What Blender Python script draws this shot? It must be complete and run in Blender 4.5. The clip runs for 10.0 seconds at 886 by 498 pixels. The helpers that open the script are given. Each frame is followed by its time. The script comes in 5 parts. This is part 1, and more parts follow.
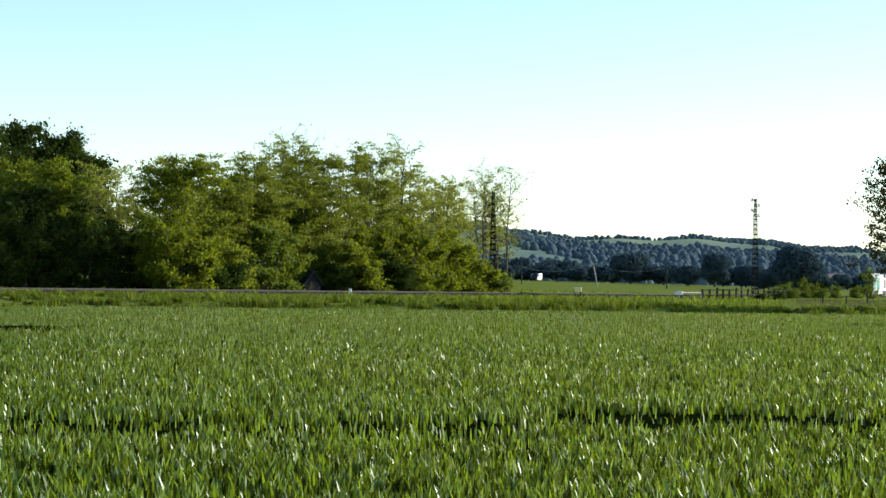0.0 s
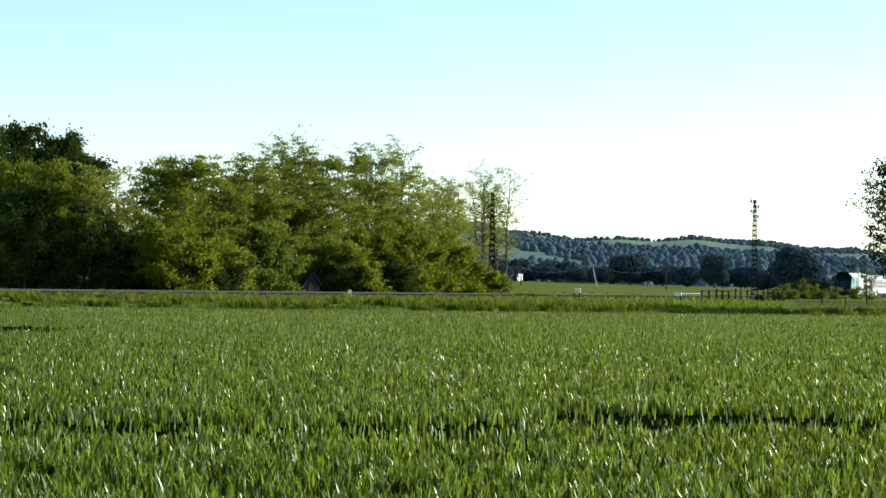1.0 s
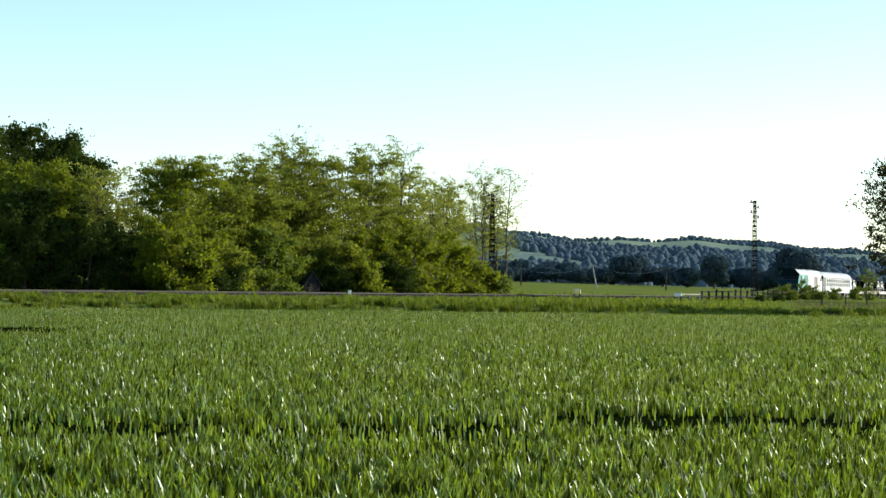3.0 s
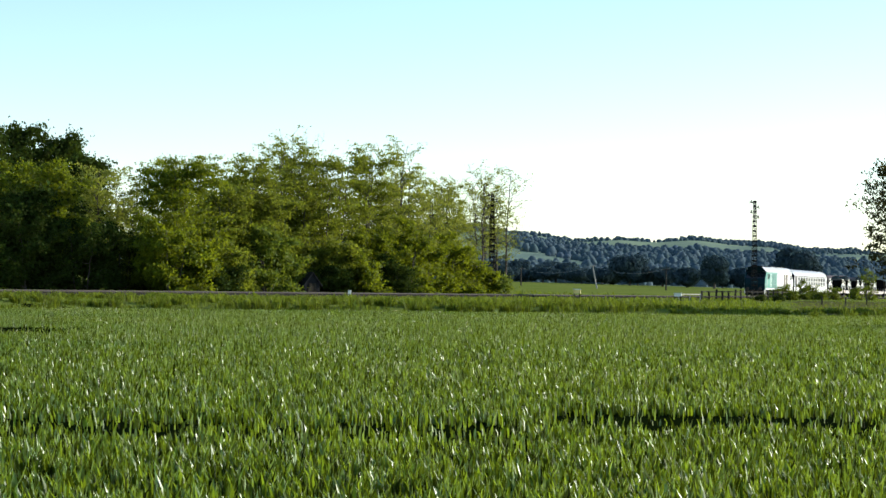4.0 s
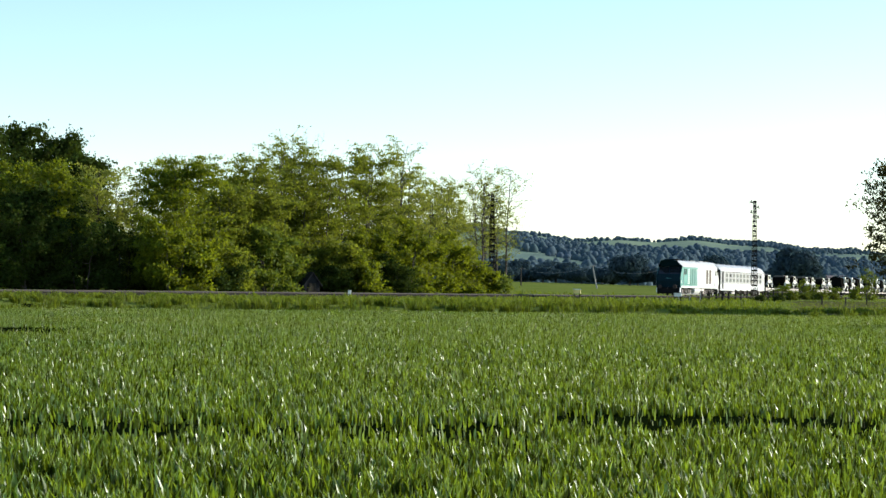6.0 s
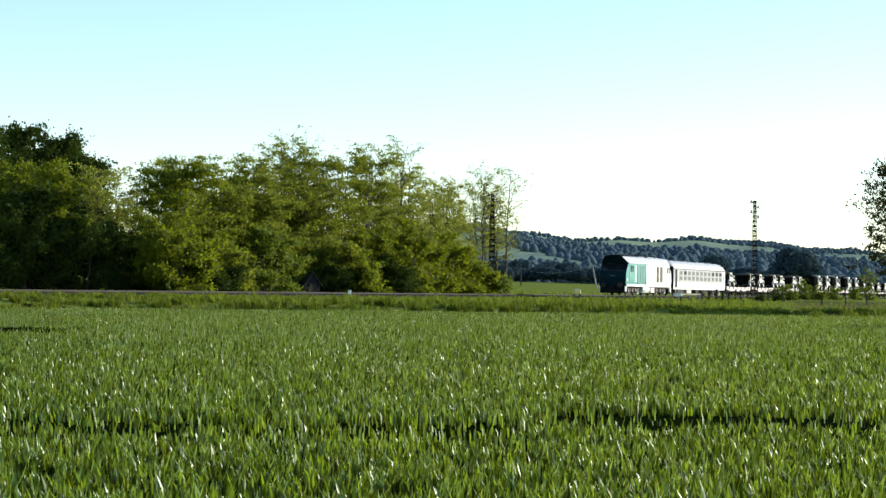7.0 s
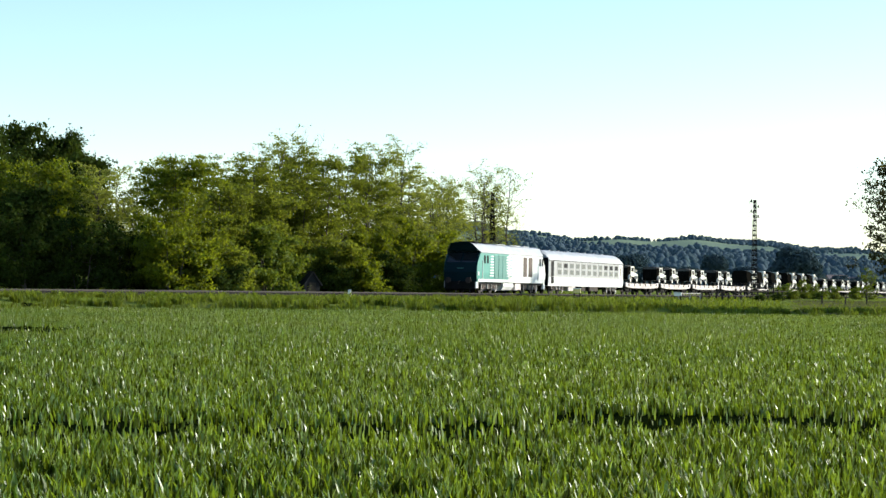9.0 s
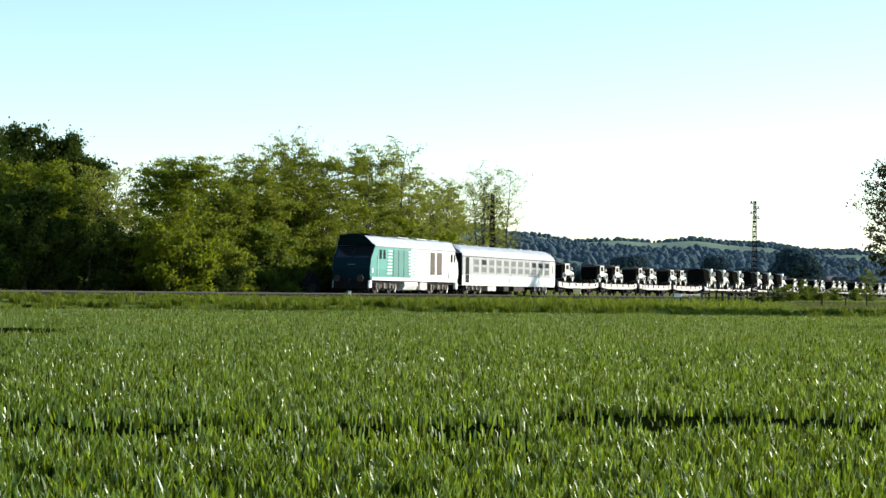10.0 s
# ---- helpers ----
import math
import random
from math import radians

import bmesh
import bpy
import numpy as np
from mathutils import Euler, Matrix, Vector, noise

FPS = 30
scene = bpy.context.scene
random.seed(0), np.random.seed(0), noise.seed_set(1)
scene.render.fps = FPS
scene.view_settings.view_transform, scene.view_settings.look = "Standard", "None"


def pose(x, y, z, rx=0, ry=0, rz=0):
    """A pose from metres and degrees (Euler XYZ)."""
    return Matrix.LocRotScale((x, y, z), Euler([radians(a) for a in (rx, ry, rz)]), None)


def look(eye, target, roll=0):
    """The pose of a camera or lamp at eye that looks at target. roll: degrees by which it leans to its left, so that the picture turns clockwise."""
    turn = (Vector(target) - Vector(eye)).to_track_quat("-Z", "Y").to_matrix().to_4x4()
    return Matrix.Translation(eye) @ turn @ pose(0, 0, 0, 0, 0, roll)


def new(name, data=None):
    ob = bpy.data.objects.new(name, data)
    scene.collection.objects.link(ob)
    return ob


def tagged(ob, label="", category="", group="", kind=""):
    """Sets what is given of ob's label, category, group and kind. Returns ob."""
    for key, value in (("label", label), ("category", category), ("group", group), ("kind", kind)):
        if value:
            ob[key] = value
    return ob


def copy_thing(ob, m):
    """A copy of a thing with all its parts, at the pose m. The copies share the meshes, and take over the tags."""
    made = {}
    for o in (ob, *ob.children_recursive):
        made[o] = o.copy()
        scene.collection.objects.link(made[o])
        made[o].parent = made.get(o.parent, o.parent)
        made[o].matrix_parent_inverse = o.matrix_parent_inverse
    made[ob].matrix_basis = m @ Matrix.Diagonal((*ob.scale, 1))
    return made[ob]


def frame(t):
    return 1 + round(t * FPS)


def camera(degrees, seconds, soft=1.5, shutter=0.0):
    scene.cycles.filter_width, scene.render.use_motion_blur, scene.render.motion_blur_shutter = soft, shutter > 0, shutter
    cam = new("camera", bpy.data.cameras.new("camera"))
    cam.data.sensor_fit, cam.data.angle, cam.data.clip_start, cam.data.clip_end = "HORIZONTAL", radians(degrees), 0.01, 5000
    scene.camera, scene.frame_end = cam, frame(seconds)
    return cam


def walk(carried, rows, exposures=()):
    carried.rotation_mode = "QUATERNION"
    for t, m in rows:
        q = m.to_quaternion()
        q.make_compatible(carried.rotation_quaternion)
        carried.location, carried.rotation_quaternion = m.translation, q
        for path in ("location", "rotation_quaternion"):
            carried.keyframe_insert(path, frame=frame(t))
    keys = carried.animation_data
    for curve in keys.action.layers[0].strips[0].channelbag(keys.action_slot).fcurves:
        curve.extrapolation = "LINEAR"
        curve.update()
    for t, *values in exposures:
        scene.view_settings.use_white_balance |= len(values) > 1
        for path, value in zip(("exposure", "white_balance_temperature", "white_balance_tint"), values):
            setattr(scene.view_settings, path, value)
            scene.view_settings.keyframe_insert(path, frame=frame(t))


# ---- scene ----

from mathutils import Quaternion

EYE = 1.4          # eye height over the datum
SOIL = 0.39        # the wheat field's soil over the datum
cam = camera(25.35, 10.0, soft=1.5)


def aim(lift=0.0, turn=0.0):
    """The camera's pose; lift and turn: small shakes of the tripod, degrees."""
    return Matrix.Translation((0, 0, EYE)) @ Euler((radians(90 + 1.176 + lift), 0, radians(turn))).to_matrix().to_4x4() @ pose(0, 0, 0, 0, 0, 0.657)


walk(cam, [(0.0, aim(-0.05, 0.02)), (0.4, aim(-0.022, 0.0)), (1.0, aim(-0.018)), (1.5, aim()), (4.0, aim()), (7.0, aim()),
           (7.5, aim(-0.008)), (8.0, aim(0.04)), (8.5, aim(0.025)), (9.0, aim(-0.02)), (9.5, aim()), (10.0, aim(0.018))],
     exposures=[(0.0, 0.72, 6100, 9), (10.0, 0.72, 6100, 9)])

# ---- world, sun, exposure ----
SUN_AZ, SUN_EL = 72.0, 17.0     # azimuth from the view axis towards the right, elevation
world = bpy.data.worlds.new("world")
scene.world = world
world.use_nodes = True
wn = world.node_tree
sky = wn.nodes.new("ShaderNodeTexSky")
sky.sky_type, sky.sun_disc = "NISHITA", False
sky.sun_elevation, sky.sun_rotation = radians(SUN_EL), radians(SUN_AZ)
sky.air_density, sky.dust_density, sky.ozone_density = 1.0, 0.08, 2.0
wn.nodes["Background"].inputs["Strength"].default_value = 0.15
wn.links.new(sky.outputs[0], wn.nodes["Background"].inputs["Color"])

sun = new("sun", bpy.data.lights.new("sun", "SUN"))
sun.data.energy, sun.data.angle, sun.data.color = 5.0, radians(0.6), (1.0, 0.92, 0.75)
sdir = Vector((math.sin(radians(SUN_AZ)) * math.cos(radians(SUN_EL)), math.cos(radians(SUN_AZ)) * math.cos(radians(SUN_EL)), math.sin(radians(SUN_EL))))
sun.matrix_world = look(sdir * 100, (0, 0, 0))


# ---- materials ----
def material(name, base, rough=0.6, metal=0.0, vary=0.15, scale=3.0, fine=40.0, bump=0.0, island=0.0, second=None, coords="Object", spec=0.5, random_object=0.0):
    """A surface with two scales of noise in its colour, an optional second colour in patches, and fine relief."""
    m = bpy.data.materials.new(name)
    m.use_nodes = True
    nt = m.node_tree
    N, L = nt.nodes, nt.links
    p = N["Principled BSDF"]
    p.inputs["Roughness"].default_value, p.inputs["Metallic"].default_value = rough, metal
    p.inputs["Specular IOR Level"].default_value = spec
    co = N.new("ShaderNodeTexCoord")
    big, small = N.new("ShaderNodeTexNoise"), N.new("ShaderNodeTexNoise")
    for node, s in ((big, scale), (small, fine)):
        node.inputs["Scale"].default_value, node.inputs["Detail"].default_value = s, 5
        L.new(co.outputs[coords], node.inputs["Vector"])
    mix = N.new("ShaderNodeMix")
    mix.data_type = "RGBA"
    mix.inputs["A"].default_value = (*base, 1)
    mix.inputs["B"].default_value = (*(second or [c * (1 - vary) for c in base]), 1)
    ramp = N.new("ShaderNodeMapRange")
    ramp.inputs["From Min"].default_value, ramp.inputs["From Max"].default_value = 0.38, 0.62
    L.new(big.outputs["Fac"], ramp.inputs["Value"])
    L.new(ramp.outputs["Result"], mix.inputs["Factor"])
    hsv = N.new("ShaderNodeHueSaturation")
    val = N.new("ShaderNodeMapRange")
    val.inputs["To Min"].default_value, val.inputs["To Max"].default_value = 1 - vary, 1 + vary
    L.new(small.outputs["Fac"], val.inputs["Value"])
    L.new(mix.outputs["Result"], hsv.inputs["Color"])
    out = val.outputs["Result"]
    if island:
        geo = N.new("ShaderNodeNewGeometry")
        isl = N.new("ShaderNodeMapRange")
        isl.inputs["To Min"].default_value, isl.inputs["To Max"].default_value = 1 - island, 1 + island
        L.new(geo.outputs["Random Per Island"], isl.inputs["Value"])
        mul = N.new("ShaderNodeMath")
        mul.operation = "MULTIPLY"
        L.new(out, mul.inputs[0]), L.new(isl.outputs["Result"], mul.inputs[1])
        out = mul.outputs[0]
        hue = N.new("ShaderNodeMapRange")
        hue.inputs["To Min"].default_value, hue.inputs["To Max"].default_value = 0.48, 0.52
        L.new(geo.outputs["Random Per Island"], hue.inputs["Value"])
        L.new(hue.outputs["Result"], hsv.inputs["Hue"])
    if random_object:
        info = N.new("ShaderNodeObjectInfo")
        rnd = N.new("ShaderNodeMapRange")
        rnd.inputs["To Min"].default_value, rnd.inputs["To Max"].default_value = 1 - random_object, 1 + random_object
        L.new(info.outputs["Random"], rnd.inputs["Value"])
        mul = N.new("ShaderNodeMath")
        mul.operation = "MULTIPLY"
        L.new(out, mul.inputs[0]), L.new(rnd.outputs["Result"], mul.inputs[1])
        out = mul.outputs[0]
    L.new(out, hsv.inputs["Value"])
    L.new(hsv.outputs["Color"], p.inputs["Base Color"])
    if bump:
        b = N.new("ShaderNodeBump")
        b.inputs["Strength"].default_value, b.inputs["Distance"].default_value = bump, 0.05
        L.new(small.outputs["Fac"], b.inputs["Height"])
        L.new(b.outputs["Normal"], p.inputs["Normal"])
    return m


def leafy(name, base, second, through_colour, amount=0.35, rough=0.5, scale=0.5, island=0.3, spec=0.5, shiny=None):
    """Leaves or blades: glossy fronts, with light passing through them. shiny: the share of waxy, smooth ones."""
    m = material(name, base, rough, 0, 0.15, scale, 8.0, 0, island, second, "Object", spec)
    N, L = m.node_tree.nodes, m.node_tree.links
    p, out = N["Principled BSDF"], N["Material Output"]
    tr = N.new("ShaderNodeBsdfTranslucent")
    shade = N.new("ShaderNodeHueSaturation")
    shade.inputs["Color"].default_value = (*through_colour, 1)
    L.new(p.inputs["Base Color"].links[0].from_node.inputs["Value"].links[0].from_socket, shade.inputs["Value"])
    L.new(shade.outputs["Color"], tr.inputs["Color"])
    mx = N.new("ShaderNodeMixShader")
    mx.inputs["Fac"].default_value = amount
    if shiny:
        geo = N.new("ShaderNodeNewGeometry")
        for socket, dull, bright in (("Roughness", 0.75, rough), ("Specular IOR Level", 0.06, spec)):
            r = N.new("ShaderNodeMapRange")
            r.inputs["From Min"].default_value, r.inputs["From Max"].default_value = 1 - shiny, 1 - 0.4 * shiny
            r.inputs["To Min"].default_value, r.inputs["To Max"].default_value = dull, bright
            L.new(geo.outputs["Random Per Island"], r.inputs["Value"])
            L.new(r.outputs["Result"], p.inputs[socket])
    L.new(p.outputs["BSDF"], mx.inputs[1]), L.new(tr.outputs["BSDF"], mx.inputs[2])
    L.new(mx.outputs["Shader"], out.inputs["Surface"])
    return m


M = {
    # soil near-black: shade in the gaps between blades is in its colour
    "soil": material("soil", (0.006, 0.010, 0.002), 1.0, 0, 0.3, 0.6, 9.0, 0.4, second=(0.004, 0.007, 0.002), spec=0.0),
    "crop_rest": material("crop_rest", (0.05, 0.078, 0.008), 0.9, 0, 0.3, 0.3, 14.0, 0.8, second=(0.062, 0.090, 0.010), spec=0.1),
    "meadow": material("meadow", (0.115, 0.15, 0.028), 0.95, 0, 0.3, 0.08, 1.2, 0.3, second=(0.155, 0.175, 0.040), spec=0.0),
    # ballast darker than stone, with the shadow below the rails in its colour
    "ballast": material("ballast", (0.032, 0.028, 0.025), 0.95, 0, 0.35, 1.5, 30.0, 0.8, second=(0.022, 0.020, 0.018), spec=0.0),
    "dry": material("dry", (0.11, 0.10, 0.042), 0.95, 0, 0.25, 0.3, 6.0, 0.4, second=(0.075, 0.082, 0.026), spec=0.0),
    "rail": material("rail", (0.038, 0.032, 0.028), 0.7, 0.0, 0.2, 4, 50, spec=0.15),
    "sleeper": material("sleeper", (0.04, 0.035, 0.03), 0.95, 0, 0.2, 4, 50, 0.3, spec=0.0),
    "wheat": leafy("wheat", (0.048, 0.082, 0.007), (0.088, 0.106, 0.009), (0.26, 0.350, 0.010), 0.28, 0.41, 0.07, 0.92, 0.9, 0.60),
    "verge": leafy("verge", (0.072, 0.100, 0.011), (0.100, 0.112, 0.016), (0.21, 0.26, 0.014), 0.35, 0.6, 0.4, 0.5, 0.08),
    "leaf_yellow": leafy("leaf_yellow", (0.066, 0.083, 0.004), (0.056, 0.075, 0.005), (0.30, 0.35, 0.008), 0.38, 0.6, 0.4, 0.4, 0.15),
    "leaf_olive": leafy("leaf_olive", (0.088, 0.100, 0.010), (0.073, 0.090, 0.008), (0.29, 0.33, 0.02), 0.41, 0.6, 0.4, 0.4, 0.12),
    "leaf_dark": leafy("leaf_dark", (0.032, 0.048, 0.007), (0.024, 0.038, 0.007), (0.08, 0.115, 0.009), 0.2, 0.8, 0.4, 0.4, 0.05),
    "leaf_fresh": leafy("leaf_fresh", (0.075, 0.105, 0.012), (0.065, 0.095, 0.010), (0.26, 0.32, 0.02), 0.34, 0.6, 0.4, 0.3, 0.15),
    "leaf_grey": leafy("leaf_grey", (0.075, 0.085, 0.018), (0.085, 0.092, 0.022), (0.42, 0.46, 0.05), 0.42, 0.6, 0.4, 0.35, 0.12),
    # far hedge row leaves, blued to carry the haze of distance
    "leaf_hazed": leafy("leaf_hazed", (0.042, 0.064, 0.074), (0.034, 0.056, 0.066), (0.05, 0.08, 0.08), 0.25, 0.9, 0.1, 0.15, 0.0),
    # distant woods: haze is put into this blue tint
    "wood_hazed": leafy("wood_hazed", (0.105, 0.152, 0.180), (0.122, 0.170, 0.182), (0.105, 0.152, 0.180), 0.48, 0.95, 0.012, 0.18, 0.0),
    # hill fields greyed and blued, the haze being in their colour
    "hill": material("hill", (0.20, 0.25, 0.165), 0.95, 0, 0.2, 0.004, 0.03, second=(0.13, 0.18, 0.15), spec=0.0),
    "bark": material("bark", (0.07, 0.055, 0.042), 0.9, 0, 0.3, 2, 20, 0.5),
    "white": material("white", (0.78, 0.78, 0.77), 0.35, 0, 0.05, 0.8, 9, second=(0.70, 0.70, 0.68)),
    "coach": material("coach", (0.80, 0.80, 0.81), 0.35, 0.0, 0.05, 0.7, 9, second=(0.74, 0.74, 0.75)),
    "band": material("band", (0.37, 0.365, 0.37), 0.45, 0.0, 0.06, 0.7, 9, second=(0.32, 0.315, 0.32)),
    "roof": material("roof", (0.44, 0.45, 0.46), 0.55, 0, 0.1, 0.8, 8, second=(0.36, 0.37, 0.375), spec=0.25),
    "teal": material("teal", (0.07, 0.26, 0.225), 0.4, 0, 0.08, 0.8, 9),
    "teal_dark": material("teal_dark", (0.055, 0.19, 0.165), 0.5, 0, 0.1, 0.8, 12),
    # the cab front faces away from the sun: its shade is in this colour
    "green_shaded": material("green_shaded", (0.003, 0.017, 0.023), 0.55, 0, 0.15, 0.8, 9, spec=0.08),
    "grille": material("grille", (0.13, 0.10, 0.085), 0.7, 0.0, 0.2, 1, 20, spec=0.2),
    "glass": material("glass", (0.012, 0.014, 0.016), 0.06, 0, 0.05, 1, 4),
    "glass_pale": material("glass_pale", (0.12, 0.125, 0.13), 0.25, 0, 0.1, 1, 4, spec=0.2),
    "black": material("black", (0.010, 0.009, 0.009), 0.8, 0, 0.25, 2, 15, spec=0.15),
    "underframe": material("underframe", (0.03, 0.024, 0.022), 0.8, 0.0, 0.3, 2, 15, second=(0.05, 0.036, 0.03), spec=0.2),
    "bogie": material("bogie", (0.14, 0.11, 0.10), 0.75, 0.0, 0.3, 2, 15, second=(0.04, 0.03, 0.025), spec=0.15),
    "wheel": material("wheel", (0.05, 0.042, 0.037), 0.7, 0.0, 0.3, 2, 15, spec=0.15),
    "sill": material("sill", (0.55, 0.49, 0.47), 0.5, 0.0, 0.15, 1.2, 8, second=(0.40, 0.33, 0.31)),
    "planks": material("planks", (0.16, 0.12, 0.09), 0.9, 0, 0.25, 2, 15),
    # vehicles' sunlit sides: the sun's glare is put into this pale colour
    "sand": material("sand", (0.74, 0.71, 0.64), 0.35, 0, 0.08, 1, 10, random_object=0.1),
    # hood tops lighter than the curtains, to paint a sunlit roof edge
    "hood_lit": material("hood_lit", (0.10, 0.097, 0.088), 0.9, 0, 0.2, 2, 30, random_object=0.2, spec=0.05),
    # near-black: shade on the vehicles' ends is put into this colour
    "canvas": material("canvas", (0.007, 0.0065, 0.0055), 1.0, 0, 0.2, 2, 30, random_object=0.2, spec=0.0),
    "rubber": material("rubber", (0.02, 0.02, 0.02), 0.85, 0, 0.2, 2, 20),
    "steel": material("steel", (0.016, 0.0155, 0.015), 0.85, 0.0, 0.3, 3, 20, second=(0.022, 0.018, 0.015), spec=0.05),
    "ceramic": material("ceramic", (0.03, 0.028, 0.028), 0.3, 0, 0.2, 3, 20),
    "timber": material("timber", (0.045, 0.038, 0.03), 0.9, 0, 0.25, 2, 20, 0.4, random_object=0.25, spec=0.1),
    "timber_pale": material("timber_pale", (0.35, 0.33, 0.29), 0.85, 0, 0.2, 2, 20),
    "hut": material("hut", (0.022, 0.022, 0.024), 0.8, 0, 0.2, 2, 15, spec=0.05),
    "hut_roof": material("hut_roof", (0.03, 0.03, 0.034), 0.8, 0, 0.2, 2, 15, spec=0.05),
    "marker": material("marker", (0.75, 0.75, 0.72), 0.5, 0, 0.1, 3, 20),
    "yellow": material("yellow", (0.75, 0.60, 0.22), 0.5, 0, 0.1, 3, 20),
    "plaster": material("plaster", (0.42, 0.46, 0.55), 0.9, 0, 0.1, 0.5, 5),
    "tiles": material("tiles", (0.20, 0.15, 0.14), 0.9, 0, 0.2, 0.5, 5),
    # axle boxes and coils made pale, the sun on them being in the colour
    "axle": material("axle", (0.22, 0.20, 0.185), 0.5, 0, 0.2, 2, 15),
    "frame": material("frame", (0.24, 0.24, 0.25), 0.5, 0, 0.1, 2, 15),
    "leaf_dim": leafy("leaf_dim", (0.032, 0.036, 0.014), (0.045, 0.046, 0.015), (0.10, 0.09, 0.02), 0.25, 0.6, 0.4, 0.4, 0.1),
    "wire": material("wire", (0.30, 0.31, 0.32), 0.5, 0.5, 0.1, 1, 10),
}


# ---- mesh helpers ----
class Shape:
    """Collects faces for one mesh."""
    def __init__(self):
        self.v, self.f = [], []

    def add(self, verts, faces):
        n = len(self.v)
        self.v += [tuple(p) for p in verts]
        self.f += [tuple(n + i for i in f) for f in faces]
        return self

    def box(self, x0, x1, y0, y1, z0, z1, bevel=0.0):
        b = min(bevel, (x1 - x0) * 0.45, (y1 - y0) * 0.45)
        if b <= 0:
            ring = [(x0, y0), (x1, y0), (x1, y1), (x0, y1)]
        else:
            ring = [(x0 + b, y0), (x1 - b, y0), (x1, y0 + b), (x1, y1 - b), (x1 - b, y1), (x0 + b, y1), (x0, y1 - b), (x0, y0 + b)]
        return self.prism(ring, z0, z1)

    def prism(self, ring, z0, z1):
        n = len(ring)
        v = [(x, y, z0) for x, y in ring] + [(x, y, z1) for x, y in ring]
        f = [tuple(range(n - 1, -1, -1)), tuple(range(n, 2 * n))] + [(i, (i + 1) % n, n + (i + 1) % n, n + i) for i in range(n)]
        return self.add(v, f)

    def slab(self, ring, y0, y1):
        """A side profile of (x, z) points, drawn out from y0 to y1."""
        n = len(ring)
        v = [(x, y0, z) for x, z in ring] + [(x, y1, z) for x, z in ring]
        f = [tuple(range(n)), tuple(range(2 * n - 1, n - 1, -1))] + [((i + 1) % n, i, n + i, n + (i + 1) % n) for i in range(n)]
        return self.add(v, f)

    def extrude_x(self, ring, x0, x1):
        """A cross-section of (y, z) points, drawn out along x."""
        n = len(ring)
        v = [(x0, y, z) for y, z in ring] + [(x1, y, z) for y, z in ring]
        f = [tuple(range(n - 1, -1, -1)), tuple(range(n, 2 * n))] + [(i, (i + 1) % n, n + (i + 1) % n, n + i) for i in range(n)]
        return self.add(v, f)

    def loft(self, rings, caps=True):
        n = len(rings[0])
        v = [p for r in rings for p in r]
        f = [(k * n + i, k * n + (i + 1) % n, (k + 1) * n + (i + 1) % n, (k + 1) * n + i) for k in range(len(rings) - 1) for i in range(n)]
        if caps:
            f += [tuple(range(n - 1, -1, -1)), tuple(range((len(rings) - 1) * n, len(rings) * n))]
        return self.add(v, f)

    def tube(self, points, radii, sides=6):
        rings = []
        pts = [Vector(p) for p in points]
        for i, p in enumerate(pts):
            d = (pts[min(i + 1, len(pts) - 1)] - pts[max(i - 1, 0)]).normalized()
            a = d.orthogonal().normalized()
            b = d.cross(a)
            r = radii[i] if hasattr(radii, "__len__") else radii
            rings.append([p + a * (r * math.cos(2 * math.pi * k / sides)) + b * (r * math.sin(2 * math.pi * k / sides)) for k in range(sides)])
        return self.loft(rings)

    def mesh(self, name, mat, smooth=False):
        me = bpy.data.meshes.new(name)
        me.from_pydata(self.v, [], self.f)
        me.materials.append(mat)
        if smooth:
            me.polygons.foreach_set("use_smooth", [True] * len(me.polygons))
        me.update()
        return me


def part(name, shape, mat, parent=None, label="", m=None, smooth=False):
    ob = new(name, shape if isinstance(shape, bpy.types.Mesh) else shape.mesh(name, mat, smooth))
    ob.parent = parent
    if m is not None:
        ob.matrix_basis = m
    return tagged(ob, label)


def empty(name, m, label, category, group="", kind=""):
    ob = new(name)
    ob.empty_display_size = 0.2
    ob.matrix_basis = m
    return tagged(ob, label, category, group, kind)


def quads_mesh(name, pieces, mat):
    """A mesh of loose leaf pieces from an array (n, corners, 3)."""
    n, k = pieces.shape[:2]
    me = bpy.data.meshes.new(name)
    me.vertices.add(k * n), me.loops.add(k * n), me.polygons.add(n)
    me.vertices.foreach_set("co", pieces.astype(np.float32).ravel())
    me.loops.foreach_set("vertex_index", np.arange(k * n, dtype=np.int32))
    me.polygons.foreach_set("loop_start", np.arange(0, k * n, k, dtype=np.int32))
    me.polygons.foreach_set("loop_total", np.full(n, k, dtype=np.int32))
    me.materials.append(mat)
    me.update(calc_edges=True)
    return me


# ---- the track's line ----
TX, TY, TH, TK, TQ = -6.591, 137.14, 0.3305, 5.232e-4, -1.551e-6
STEP = 0.5
S0 = -120.0


def heading(s):
    s = min(max(s, -70.0), 260.0)
    return TH + TK * s + TQ * s * s


def lay_track():
    n = int((560.0 - S0) / STEP)
    pts = []
    i0 = int(-S0 / STEP)
    xy = [None] * (n + 1)
    xy[i0] = (TX, TY)
    for i in range(i0, n):
        a = heading(S0 + (i + 0.5) * STEP)
        xy[i + 1] = (xy[i][0] + math.sin(a) * STEP, xy[i][1] + math.cos(a) * STEP)
    for i in range(i0, 0, -1):
        a = heading(S0 + (i - 0.5) * STEP)
        xy[i - 1] = (xy[i][0] - math.sin(a) * STEP, xy[i][1] - math.cos(a) * STEP)
    return xy


TRACK = lay_track()


def rail_z(s):
    return EYE - 0.292 - 0.00127 * min(max(s, -120), 300)


